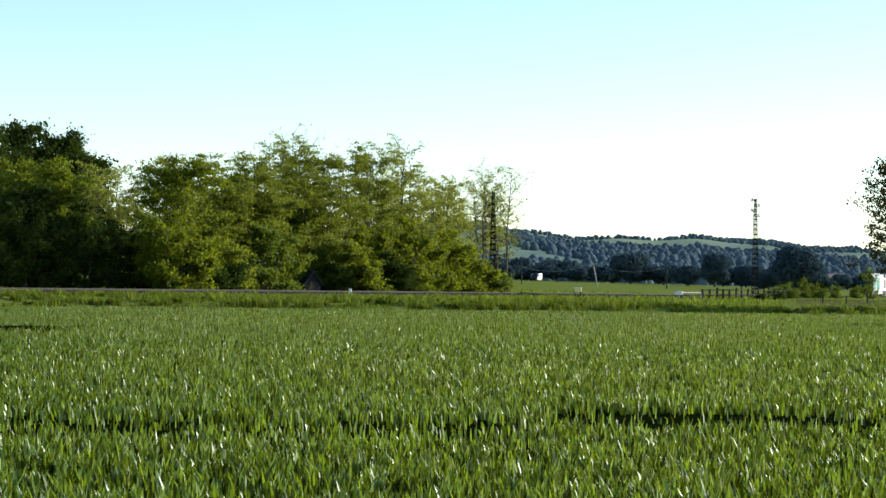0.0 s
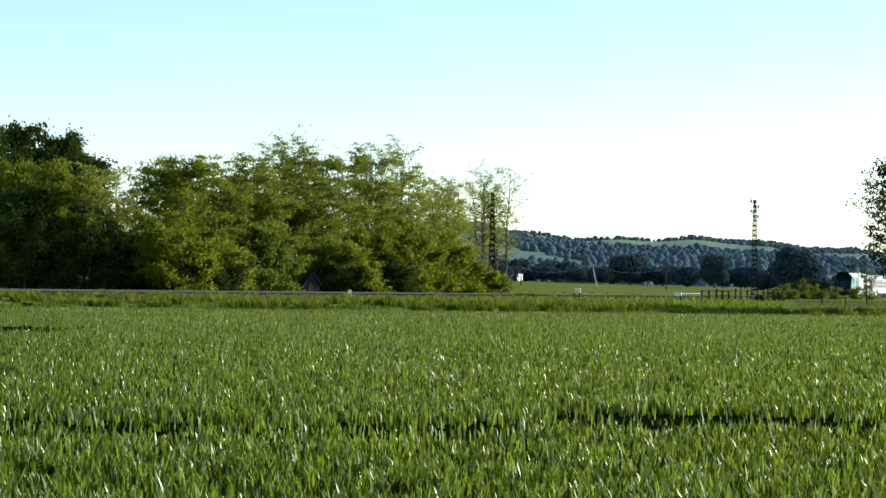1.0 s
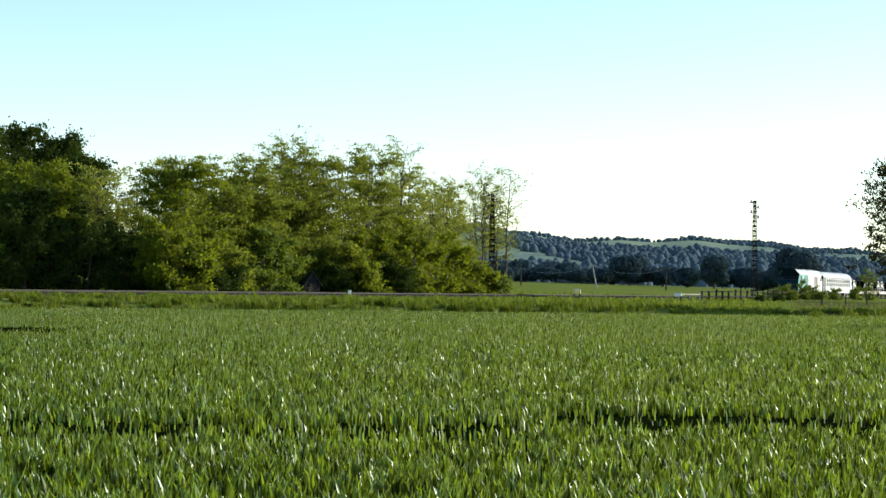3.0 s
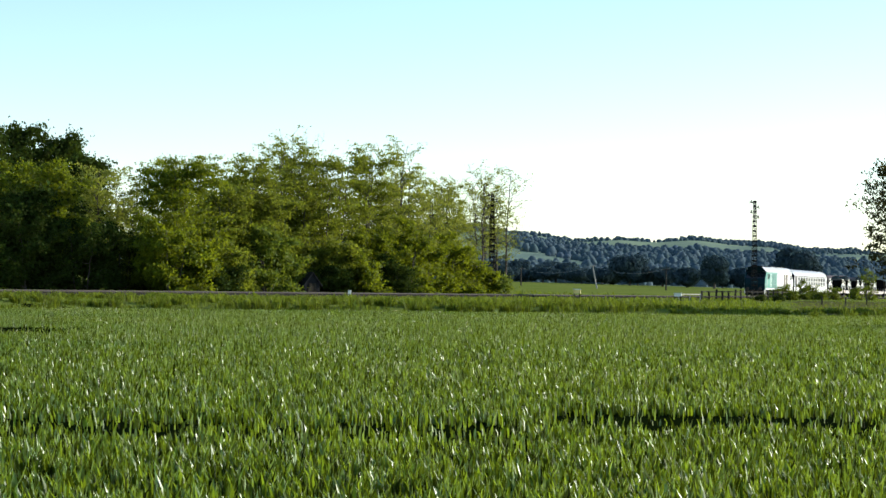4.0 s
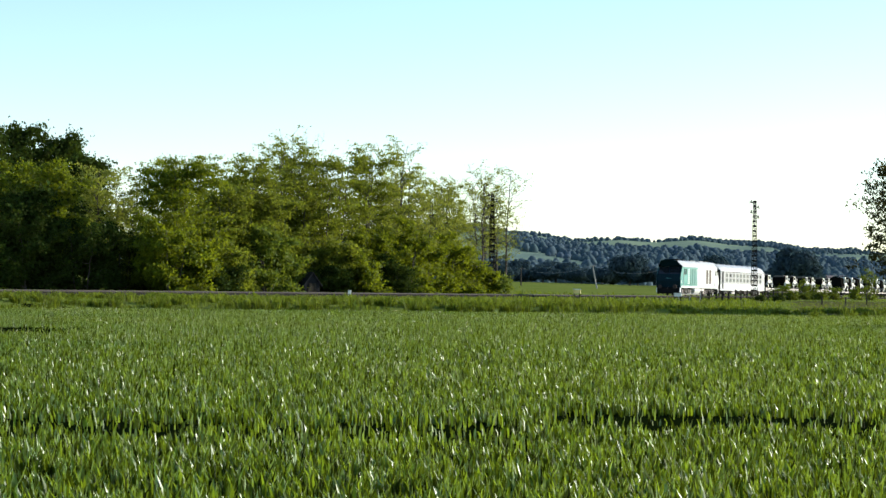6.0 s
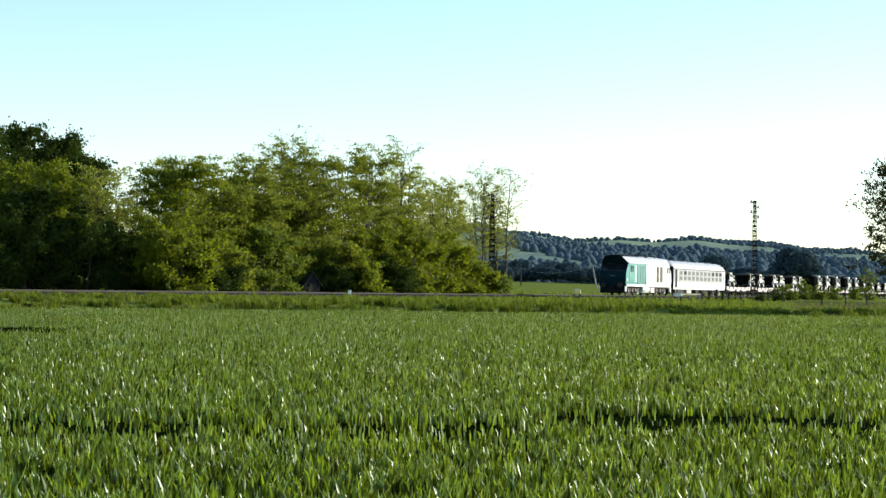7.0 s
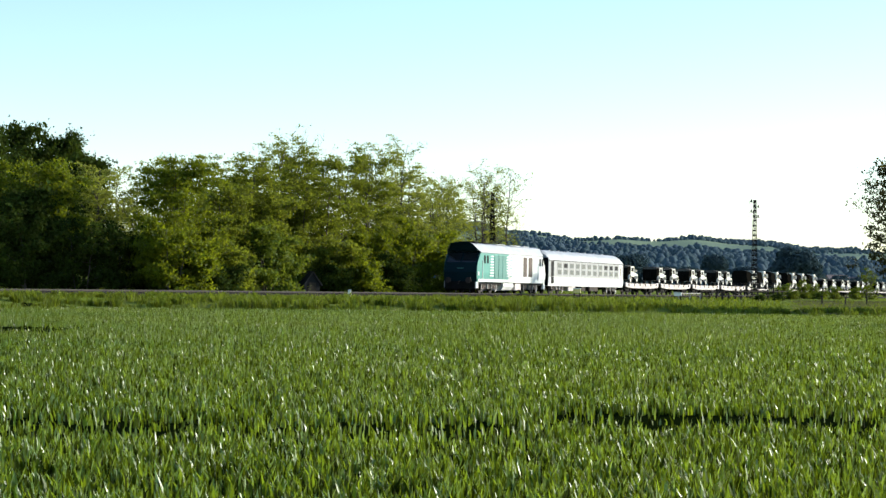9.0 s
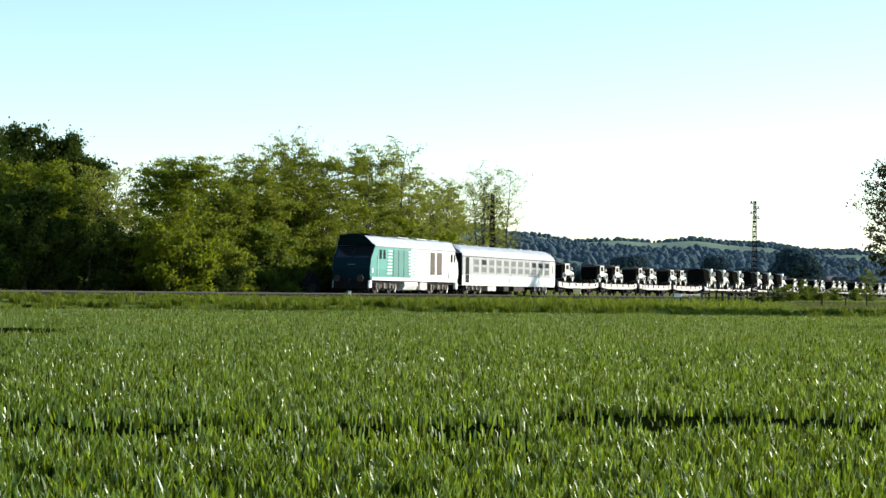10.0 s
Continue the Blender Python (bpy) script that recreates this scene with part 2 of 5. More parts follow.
def on_track(s, aside=0.0, up=0.0):
    """The point of the track at s metres along it, aside metres towards the field, up metres over the rail."""
    k = min(max((s - S0) / STEP, 0), len(TRACK) - 1.001)
    i = int(k)
    w = k - i
    x = TRACK[i][0] * (1 - w) + TRACK[i + 1][0] * w
    y = TRACK[i][1] * (1 - w) + TRACK[i + 1][1] * w
    a = heading(s)
    return Vector((x + math.cos(a) * aside, y - math.sin(a) * aside, rail_z(s) + up))


TXY = np.array(TRACK)
TS = S0 + STEP * np.arange(len(TRACK))


def from_track(x, y):
    """Arrays: distance along the track, and distance aside, positive towards the field."""
    x, y = np.asarray(x, float), np.asarray(y, float)
    s = np.interp(y, TXY[:, 1], TS)
    for _ in range(3):
        cx, cy = np.interp(s, TS, TXY[:, 0]), np.interp(s, TS, TXY[:, 1])
        a = TH + TK * np.clip(s, -70, 260) + TQ * np.clip(s, -70, 260) ** 2
        s = s + (x - cx) * np.sin(a) + (y - cy) * np.cos(a)
    cx, cy = np.interp(s, TS, TXY[:, 0]), np.interp(s, TS, TXY[:, 1])
    return s, (x - cx) * np.cos(a) - (y - cy) * np.sin(a)


def sm(a, b, v):
    t = np.clip((np.asarray(v, float) - a) / (b - a), 0, 1)
    return t * t * (3 - 2 * t)


def field_edge(x):
    """The far edge of the wheat, as a distance in front of the camera."""
    return 86.0 + 1.0 * np.sin(np.asarray(x) * 0.09) - 6.0 * sm(-13, -25, np.asarray(x)) - 1.5 * sm(5, 20, np.asarray(x))


def ground_z(x, y):
    x, y = np.asarray(x, float), np.asarray(y, float)
    s, u = from_track(x, y)
    e = y - field_edge(x)
    z = SOIL + (0.26 - 0.16 * sm(8, 16, x)) * sm(0.8, 4.5, e) + 0.20 * sm(20, 120, e)
    # a shallow dip past the wheat on the right, added as a shade line
    z = z - 0.30 * np.exp(-((e - 2.5) / 1.6) ** 2) * sm(8, 14, x)
    rz = EYE - 0.292 - 0.00127 * np.clip(s, -120, 300)
    near = np.exp(-np.maximum(np.abs(u) - 3.2, 0) ** 2 / (2 * 2.2 ** 2)) * np.maximum(sm(-1.0, 1.5, e), sm(6.0, 3.5, np.abs(u)))
    z = z * (1 - near) + (rz - 0.30) * near
    back = np.maximum(-u - 6, 0)
    z = z + 0.25 * sm(0, 30, back)
    rise = sm(180, 620, y) * sm(0, 40, back)
    az = x / np.maximum(y, 1.0)
    z = z + rise * (2.9 - 11.0 * (az - 0.05)) * np.clip(y / 600, 0, 1.2)
    far = sm(750, 3000, y)
    ridge = 72 + 22 * np.exp(-((az - 0.0) / 0.035) ** 2) * 0.8 - 95 * np.clip(az - 0.09, 0, 1) + 3 * np.sin(az * 50 + 1.0) + 1.5 * np.sin(az * 160)
    ridge = np.maximum(ridge, 20)
    z = z + far * ridge
    return z - sm(3000, 4600, y) * ridge * 0.9


# ---- ground ----
def build_ground():
    rows = np.concatenate([np.array([-60, -30, -10, 0, 4]), np.arange(7, 77, 2.5), np.arange(77, 130, 0.7), np.arange(130, 260, 1.6), np.arange(260, 420, 5), np.geomspace(425, 4700, 90)])
    cols = np.linspace(-1, 1, 221)
    Yg, C = np.meshgrid(rows, cols, indexing="ij")
    half = np.where(Yg < 40, 60, 60 + (Yg - 40) * 0.62)
    Xg = C * half
    Xg = np.sign(C) * np.abs(C) ** 1.35 * half
    Zg = ground_z(Xg, Yg)
    r, c = Yg.shape
    v = np.stack([Xg, Yg, Zg], -1).reshape(-1, 3)
    idx = np.arange(r * c).reshape(r, c)
    f = np.stack([idx[:-1, :-1], idx[:-1, 1:], idx[1:, 1:], idx[1:, :-1]], -1).reshape(-1, 4)
    me = bpy.data.meshes.new("ground")
    me.from_pydata(v.tolist(), [], f.tolist())
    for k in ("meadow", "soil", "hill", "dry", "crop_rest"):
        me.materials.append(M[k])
    cy = Yg[:-1, :-1].ravel()
    cx = Xg[:-1, :-1].ravel()
    e = cy - field_edge(cx)
    which = np.zeros(len(f), int)
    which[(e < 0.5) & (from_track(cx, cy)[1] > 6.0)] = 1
    which[(e < 0.5) & ((np.abs(cx) > 0.25 * cy + 2.5) | (cy < 5.5))] = 4
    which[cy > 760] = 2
    which[(cx / np.maximum(cy, 1) > 0.175) & (e > 4) & (cy < 190)] = 3
    me.polygons.foreach_set("material_index", which.astype(np.int32))
    me.polygons.foreach_set("use_smooth", [True] * len(f))
    me.update()
    tagged(new("ground", me), "gently rising grass country with a distant hill ridge", "ground", kind="structure")


build_ground()


def ribbon(name, section, mat, s0, s1, step):
    """A cross-section of (aside, up) points swept along the track."""
    sh = Shape()
    rings = []
    s = s0
    while s <= s1:
        rings.append([on_track(s, a, u) for a, u in section])
        s += step
    return sh.loft(rings)


bed = part("track_bed", ribbon("track_bed", [(-2.9, -0.75), (-1.7, -0.1), (1.7, -0.1), (2.9, -0.75)], None, -75, 420, 2.5), M["ballast"])
tagged(bed, "grey stone ballast bed, darkened for shade below the rails", "track bed", kind="structure")
for side in (-0.7175, 0.7175):
    r = part("rail", ribbon("rail", [(side - 0.07, -0.17), (side - 0.02, -0.15), (side - 0.036, -0.02), (side - 0.03, 0.0), (side + 0.03, 0.0), (side + 0.036, -0.02), (side + 0.02, -0.15), (side + 0.07, -0.17)], None, -75, 420, 2.5), M["rail"])
    tagged(r, "brown steel running rail of a single line", "rail", "rails of the line", "structure")
sl = Shape()
for i in range(560):
    s = -74 + i * 0.6
    a, b = on_track(s - 0.12, -1.28, -0.165), on_track(s - 0.12, 1.28, -0.165)
    c, d = on_track(s + 0.12, 1.28, -0.165), on_track(s + 0.12, -1.28, -0.165)
    up = Vector((0, 0, 0.075))
    sl.loft([[a, b, c, d], [a + up, b + up, c + up, d + up]])
tagged(part("sleepers", sl, M["sleeper"]), "weathered sleepers in the ballast of the line", "sleepers", kind="stuff")


# ---- the train: x forward along the train, y to its left, z up from the rail ----
def wheelset(parent, x, radius=0.46):
    for y in (0.75, -0.75):
        sh = Shape()
        pts = [(x + radius * math.cos(a), radius + radius * math.sin(a)) for a in [2 * math.pi * k / 20 for k in range(20)]]
        sh.slab(pts, y - 0.07, y + 0.07)
        w = part("wheel", sh, M["wheel"], parent)
        hub = Shape()
        hub.slab([(x + 0.2 * math.cos(a), radius + 0.2 * math.sin(a)) for a in [2 * math.pi * k / 10 for k in range(10)]], y + math.copysign(0.072, y), y + math.copysign(0.3, y))
        part("axle_box", hub, M["axle"], w)


def bogie(parent, x, base=2.6, mat="bogie", radius=0.46):
    fr = Shape()
    for y in (1.0, -1.0):
        h = base / 2
        fr.slab([(x - h - 0.55, 0.62), (x - h + 0.25, 0.62), (x - h + 0.55, 0.42), (x + h - 0.55, 0.42), (x + h - 0.25, 0.62), (x + h + 0.55, 0.62), (x + h + 0.5, 0.82), (x - h - 0.5, 0.82)], y - 0.09, y + 0.09)
        for k in (-1, 1):
            fr.box(x + k * h - 0.2, x + k * h + 0.2, y - 0.16, y + 0.16, 0.32, 0.62, 0.05)
        fr.box(x - 0.3, x + 0.3, y - 0.13, y + 0.13, 0.35, 0.75, 0.05)
    fr.box(x - 0.25, x + 0.25, -1.0, 1.0, 0.45, 0.7)
    b = part("bogie_frame", fr, M[mat], parent)
    # pale pipes and coils added as sunlit specks in the running gear
    for y in (1.12, -1.12) if mat != "black" else ():
        for k in (-1, 1):
            part("lit_pipe", Shape().tube([(x + k * (base / 2 + 0.5), y, 0.78), (x + k * (base / 2 + 0.52), y, 0.4), (x + k * (base / 2 + 0.3), y, 0.1)], 0.06, 6), M["sill"], b, "added pale pipe for a sunlit speck")
            part("spring", Shape().tube([(x + k * 0.55, y + 0.02, 0.36), (x + k * 0.55, y + 0.02, 0.74)], 0.12, 8), M["axle"], b, "added pale coil for a sunlit speck")
    for k in (-1, 1):
        wheelset(parent, x + k * base / 2, radius)
    return b


def buffers(parent, x, sign):
    for y in (0.875, -0.875):
        sh = Shape()
        sh.tube([(x, y, 1.05), (x + sign * 0.42, y, 1.05)], 0.1, 8)
        sh.tube([(x + sign * 0.42, y, 1.05), (x + sign * 0.5, y, 1.05)], 0.25, 12)
        part("buffer", sh, M["underframe"], parent)
    hk = Shape()
    hk.tube([(x, 0, 0.95), (x + sign * 0.35, 0, 0.95), (x + sign * 0.4, 0, 0.75)], 0.05, 6)
    part("coupling", hk, M["underframe"], parent)


def locomotive():
    lo = empty("diesel_locomotive", pose(0, 0, 0), "white and teal diesel locomotive, raked cab front darkened for shade", "locomotive")
    prof = [(0.92, 9.45), (1.7, 9.55), (2.45, 9.35), (3.35, 8.55), (3.62, 8.6)]

    def nose(z):
        return float(np.interp(z, [p[0] for p in prof], [p[1] for p in prof]))

    levels = [0.92, 1.7, 2.45, 3.35]

    def side_body(x0, x1, front=0, name="body", mat="white", label=""):
        sh = Shape()
        rings = []
        for st in (0, 1):
            ring = []
            for z in levels:
                w = 1.43 if z > 1.2 else 1.38
                ring.append((st, w, z))
            for z in reversed(levels):
                w = 1.43 if z > 1.2 else 1.38
                ring.append((st, -w, z))
            xs = [(x0 if st == 0 else x1)] * 8
            if front == 1 and st == 1:
                xs = [nose(p[2]) for p in ring]
            if front == -1 and st == 0:
                xs = [-nose(p[2]) for p in ring]
            rings.append([(xx, p[1], p[2]) for xx, p in zip(xs, ring)])
        sh.loft(rings)
        return part(name, sh, M[mat], lo, label)

    side_body(1.2, 0, 1, "body_side", "teal", "teal painted forward body")
    side_body(0, 1.2, -1, "body_side", "white", "white painted rear body")
    # end walls, set slightly proud of the body
    for sg in (1, -1):
        sh = Shape()
        for k in range(3):
            z0, z1 = levels[k], levels[k + 1]
            w0, w1 = 1.40, 1.40
            sh.add([(sg * (nose(z0) + 0.03), -w0, z0), (sg * (nose(z0) + 0.03), w0, z0), (sg * (nose(z1) + 0.03), w1, z1), (sg * (nose(z1) + 0.03), -w1, z1),
                    (sg * (nose(z0) - 0.1), -w0, z0), (sg * (nose(z0) - 0.1), w0, z0), (sg * (nose(z1) - 0.1), w1, z1), (sg * (nose(z1) - 0.1), -w1, z1)],
                   [(0, 1, 2, 3), (7, 6, 5, 4), (0, 4, 5, 1), (1, 5, 6, 2), (2, 6, 7, 3), (3, 7, 4, 0)])
        face = part("cab_front", sh, M["green_shaded"], lo, "green cab front, darkened for shade")
        ws = Shape()
        for y0, y1 in ((-1.25, -0.06), (0.06, 1.25)):
            za, zb = 2.5, 3.28
            ws.add([(sg * (nose(za) + 0.05), y0, za), (sg * (nose(za) + 0.05), y1, za), (sg * (nose(zb) + 0.05), y1 * 0.96, zb), (sg * (nose(zb) + 0.05), y0 * 0.96, zb),
                    (sg * (nose(za) - 0.02), y0, za), (sg * (nose(za) - 0.02), y1, za), (sg * (nose(zb) - 0.02), y1 * 0.96, zb), (sg * (nose(zb) - 0.02), y0 * 0.96, zb)],
                   [(0, 1, 2, 3), (0, 4, 5, 1), (1, 5, 6, 2), (2, 6, 7, 3), (3, 7, 4, 0)])
        part("windscreen", ws, M["glass"], face, "dark two-part windscreen")
        for y in (-1.0, 1.0):
            hl = Shape()
            hl.tube([(sg * (nose(1.55) - 0.05), y, 1.55), (sg * (nose(1.55) + 0.036), y, 1.55)], 0.13, 12)
            part("headlight", hl, M["green_shaded"], face)
        bar = Shape().box(min(sg * (nose(2.05) + 0.0), sg * (nose(2.05) + 0.05)), max(sg * (nose(2.05) + 0.0), sg * (nose(2.05) + 0.05)), -0.28, 0.28, 1.99, 2.05)
        part("badge", bar, M["teal_dark"], face, "pale green badge bar")
        buffers(lo, sg * 9.55, sg)
        ap = Shape().slab([(sg * 9.5, 0.95), (sg * 9.62, 0.95), (sg * 9.62, 0.35), (sg * 9.45, 0.22), (sg * 9.35, 0.3)], -1.3, 1.3)
        part("apron", ap, M["black"], lo)
        for y in (-1.28, 1.28):
            st = Shape()
            st.box(sg * 9.3 - 0.25, sg * 9.3 + 0.25, y - 0.12, y + 0.12, 0.40, 0.92, 0.05)
            part("step", st, M["white"], lo, "pale cab step")
    # the roof: a visor at each end, slanted shoulders and a flat top
    sec = [(1.46, 3.35), (1.40, 3.52), (1.02, 3.98), (0.5, 4.10), (-0.5, 4.10), (-1.02, 3.98), (-1.40, 3.52), (-1.46, 3.35)]
    rings = []
    for x, k in ((-9.35, 1), (-8.7, 0), (8.7, 0), (9.35, 1)):
        rings.append([(x - math.copysign(0.75, x) * (1 if z < 3.5 else 0.5 if z < 3.7 else 0) * k, y * (1 - 0.10 * k * (z - 3.0)), z + (0.05 * k if z > 3.7 else 0)) for y, z in sec])
    part("roof", Shape().loft(rings), M["roof"], lo, "pale grey roof with slanted shoulders")
    for k, sg in ((3, 1), (0, -1)):
        a = [(x + sg * 0.04, y * 1.01, z + 0.01) for x, y, z in rings[k]]
        b = [(x - sg * 0.06, y * 1.01, z + 0.01) for x, y, z in rings[k]]
        part("visor", Shape().loft([b, a]), M["green_shaded"], lo, "overhanging roof visor, darkened for shade")
    for x, hw, l, h in ((7.6, 0.75, 1.1, 0.13), (4.6, 0.6, 1.2, 0.12), (1.3, 0.8, 2.4, 0.05), (-2.6, 0.85, 2.6, 0.05), (-6.0, 0.7, 1.8, 0.05)):
        part("roof_hatch", Shape().box(x - l / 2, x + l / 2, -hw, hw, 4.08, 4.10 + h, 0.15), M["black" if x > 4 else "roof"], lo)
    ex = Shape().tube([(-0.6, 0, 4.05), (-0.6, 0, 4.3)], 0.16, 10)
    part("exhaust", ex, M["black"], lo)
    for sg in (1, -1):
        y0, y1 = (1.43, 1.455) if sg > 0 else (-1.455, -1.43)

        def panel(name, x0, x1, z0, z1, mat, label="", deep=0.0):
            sh = Shape()
            sh.box(x0, x1, min(y0, y1) - deep, max(y0, y1) + deep, z0, z1)
            return part(name, sh, M[mat], lo, label)

        for x0, x1 in ((7.35, 7.75), (6.62, 6.98)):
            panel("side_window", x0, x1, 2.45, 3.1, "black", "dark cab window", 0.002)
        panel("side_window", -8.05, -7.65, 2.45, 3.1, "black", "dark cab window", 0.002)
        panel("side_window", -8.75, -8.45, 2.45, 3.1, "black", "dark cab window", 0.002)
        for x0, x1 in ((4.05, 5.05), (2.95, 3.95), (1.85, 2.85)):
            door = panel("engine_door", x0, x1, 1.25, 3.15, "teal_dark", "ribbed teal engine-room door")
            for k in range(9):
                z = 1.4 + k * 0.19
                rb = Shape().box(x0 + 0.06, x1 - 0.06, max(y0, y1) - 0.001 if sg > 0 else min(y0, y1) - 0.02, max(y0, y1) + 0.02 if sg > 0 else min(y0, y1) + 0.001, z, z + 0.06)
                part("rib", rb, M["teal_dark"], door)
        for x0, x1 in ((-3.95, -2.95), (-5.55, -4.45)):
            gr = panel("air_grille", x0, x1, 1.45, 3.15, "grille", "brown-grey air intake grille")
            for k in range(8):
                z = 1.55 + k * 0.2
                rb = Shape().box(x0 + 0.05, x1 - 0.05, max(y0, y1) - 0.001 if sg > 0 else min(y0, y1) - 0.03, max(y0, y1) + 0.03 if sg > 0 else min(y0, y1) + 0.001, z, z + 0.05)
                part("slat", rb, M["grille"], gr)
        for k in range(8):
            z = 1.4 + k * 0.23
            panel("stripe", 5.25, 6.25 - 0.04 * k, z, z + 0.09, "white", "white stripe on the flank")
            panel("stripe", 1.0, 1.7 + 0.02 * k, z, z + 0.10, "white", "white stripe on the flank")
            panel("stripe", 0.35 - 0.05 * k, 0.95, z, z + 0.08, "teal", "teal stripe on the flank")
            panel("louvre", -2.0, -0.9, z + 0.05, z + 0.1, "roof", "faint grey louvre")
        panel("sill_band", -9.2, 9.2, 0.93, 1.16, "white", "white band along the sill")
        # small white plate added at the front corner
        panel("lamp_housing", 9.05, 9.35, 1.45, 1.75, "white", "small white corner plate", 0.03)
        panel("gutter", -8.6, 8.6, 3.30, 3.345, "frame", "thin grey gutter under the roof", 0.03)
        panel("handrail", 8.1, 8.16, 1.2, 2.7, "white", "", 0.02)
        panel("handrail", -7.3, -7.24, 1.2, 2.7, "roof", "", 0.02)
    part("fuel_tank", Shape().extrude_x([(1.3, 0.86), (1.34, 0.6), (1.15, 0.3), (0.8, 0.22), (-0.8, 0.22), (-1.15, 0.3), (-1.34, 0.6), (-1.3, 0.86)], -0.5, 2.3), M["white"], lo, "pale rounded fuel tank")
    part("battery_box", Shape().box(-2.7, -1.0, -1.3, 1.3, 0.30, 0.86, 0.08), M["sill"], lo, "pale equipment box")
    part("underframe", Shape().box(-9.2, 9.2, -1.2, 1.2, 0.72, 0.95), M["black"], lo)
    for x in (5.6, -5.9):
        bogie(lo, x, 2.8, "bogie", 0.55)
    return lo


def coach():
    co = empty("passenger_coach", pose(0, 0, 0), "white and silver passenger coach with a row of paired windows", "railway coach")
    hl = 12.85

    def section(w, top):
        return [(w - 0.06, 0.72), (w, 1.0), (w, 3.05), (w - 0.04, 3.3), (w - 0.25, 3.62), (w - 0.65, 3.86), (0.35, top), (-0.35, top), (-w + 0.65, 3.86), (-w + 0.25, 3.62), (-w + 0.04, 3.3), (-w, 3.05), (-w, 1.0), (-w + 0.06, 0.72)]
    sec = section(1.42, 3.98)
    lower = sec[:3] + sec[11:]
    part("body", Shape().extrude_x(lower, -hl, hl), M["coach"], co, "white and silver coach body")
    up = sec[2:12]
    rings = []
    for x, k in ((-hl - 0.02, 0.9), (-hl + 0.5, 1), (hl - 0.5, 1), (hl + 0.02, 0.9)):
        rings.append([(x, y * (1.012 if z < 3.2 else (1.0 if k == 1 else 0.97)), 3.05 + (z - 3.05) * (1 if k == 1 else 0.8)) for y, z in up])
    part("roof", Shape().loft(rings), M["roof"], co, "curved pale coach roof")
    for sg in (1, -1):
        part("gangway", Shape().box(min(sg * hl, sg * (hl + 0.38)), max(sg * hl, sg * (hl + 0.38)), -0.8, 0.8, 0.95, 3.35, 0.1), M["black"], co, "black rubber gangway bellows")
        part("end_wall", Shape().box(min(sg * (hl + 0.004), sg * (hl + 0.05)), max(sg * (hl + 0.004), sg * (hl + 0.05)), -1.38, 1.38, 0.75, 3.3), M["black"], co, "dark coach end wall")
        buffers(co, sg * hl, sg)
        y0, y1 = (1.40, 1.437) if sg > 0 else (-1.437, -1.40)
        ys = (min(y0, y1), max(y0, y1))

        def plate(name, x0, x1, z0, z1, mat, parent=co, label="", proud=0.0):
            return part(name, Shape().box(x0, x1, ys[0] - proud, ys[1] + proud, z0, z1), M[mat], parent, label)

        for x in (hl - 1.15, -hl + 0.95):
            # a black plate stands for the unlit inside of the front doorway
            d = plate("door", x - 0.45, x + 0.45, 0.95, 2.98, "black" if x > 0 else "coach", co, "black plate for the dark inside of an open doorway" if x > 0 else "pale folding door")
            plate("door_window", x - 0.2, x + 0.2, 1.9, 2.7, "black" if x > 0 else "glass", d, "", 0.006)
            part("door_step", Shape().box(x - 0.4, x + 0.4, ys[0] + (0.0 if sg > 0 else -0.12), ys[1] + (0.12 if sg > 0 else 0.0), 0.35, 0.42), M["underframe"], co)
        part("window_band", Shape().box(-hl, hl, ys[0] + (0.0 if sg > 0 else 0.009), ys[1] - (0.009 if sg > 0 else 0.0), 1.60, 3.02), M["band"], co, "silver-grey band round the windows")
        dark = {1, 8, 9, 10}
        for i in range(11):
            x = hl - 3.35 - i * 1.97
            fr = plate("window", x - 0.72, x + 0.72, 1.72, 2.92, "frame", co, "aluminium-framed coach window", 0.004)
            # black plates stand for the shaded inside where panes are lowered
            plate("upper_pane", x - 0.58, x + 0.58, 2.42, 2.82, "black" if i in dark else "glass_pale", fr, "black plate for the dark inside behind a lowered pane" if i in dark else "", 0.010)
            plate("lower_pane", x - 0.58, x + 0.58, 1.82, 2.22, "glass_pale", fr, "", 0.010)
        plate("rain_strip", -hl, hl, 3.02, 3.08, "underframe", co, "", 0.03)
        plate("waist_strip", -hl, hl, 1.56, 1.60, "frame", co, "", 0.006)
        for x, l in ((4.9, 2.2), (1.0, 1.4), (-2.6, 3.0)):
            part("equipment_box", Shape().box(x - l / 2, x + l / 2, sg * 0.75 - 0.5, sg * 0.75 + 0.5, 0.3, 0.72, 0.05), M["sill" if x > 4 else "underframe"], co)
    for x in (9.25, -9.25):
        bogie(co, x, 2.5, "underframe")
    for i in range(7):
        part("roof_vent", Shape().box(-9 + i * 3 - 0.2, -9 + i * 3 + 0.2, -0.3, 0.3, 3.95, 4.06, 0.1), M["roof"], co)
    return co


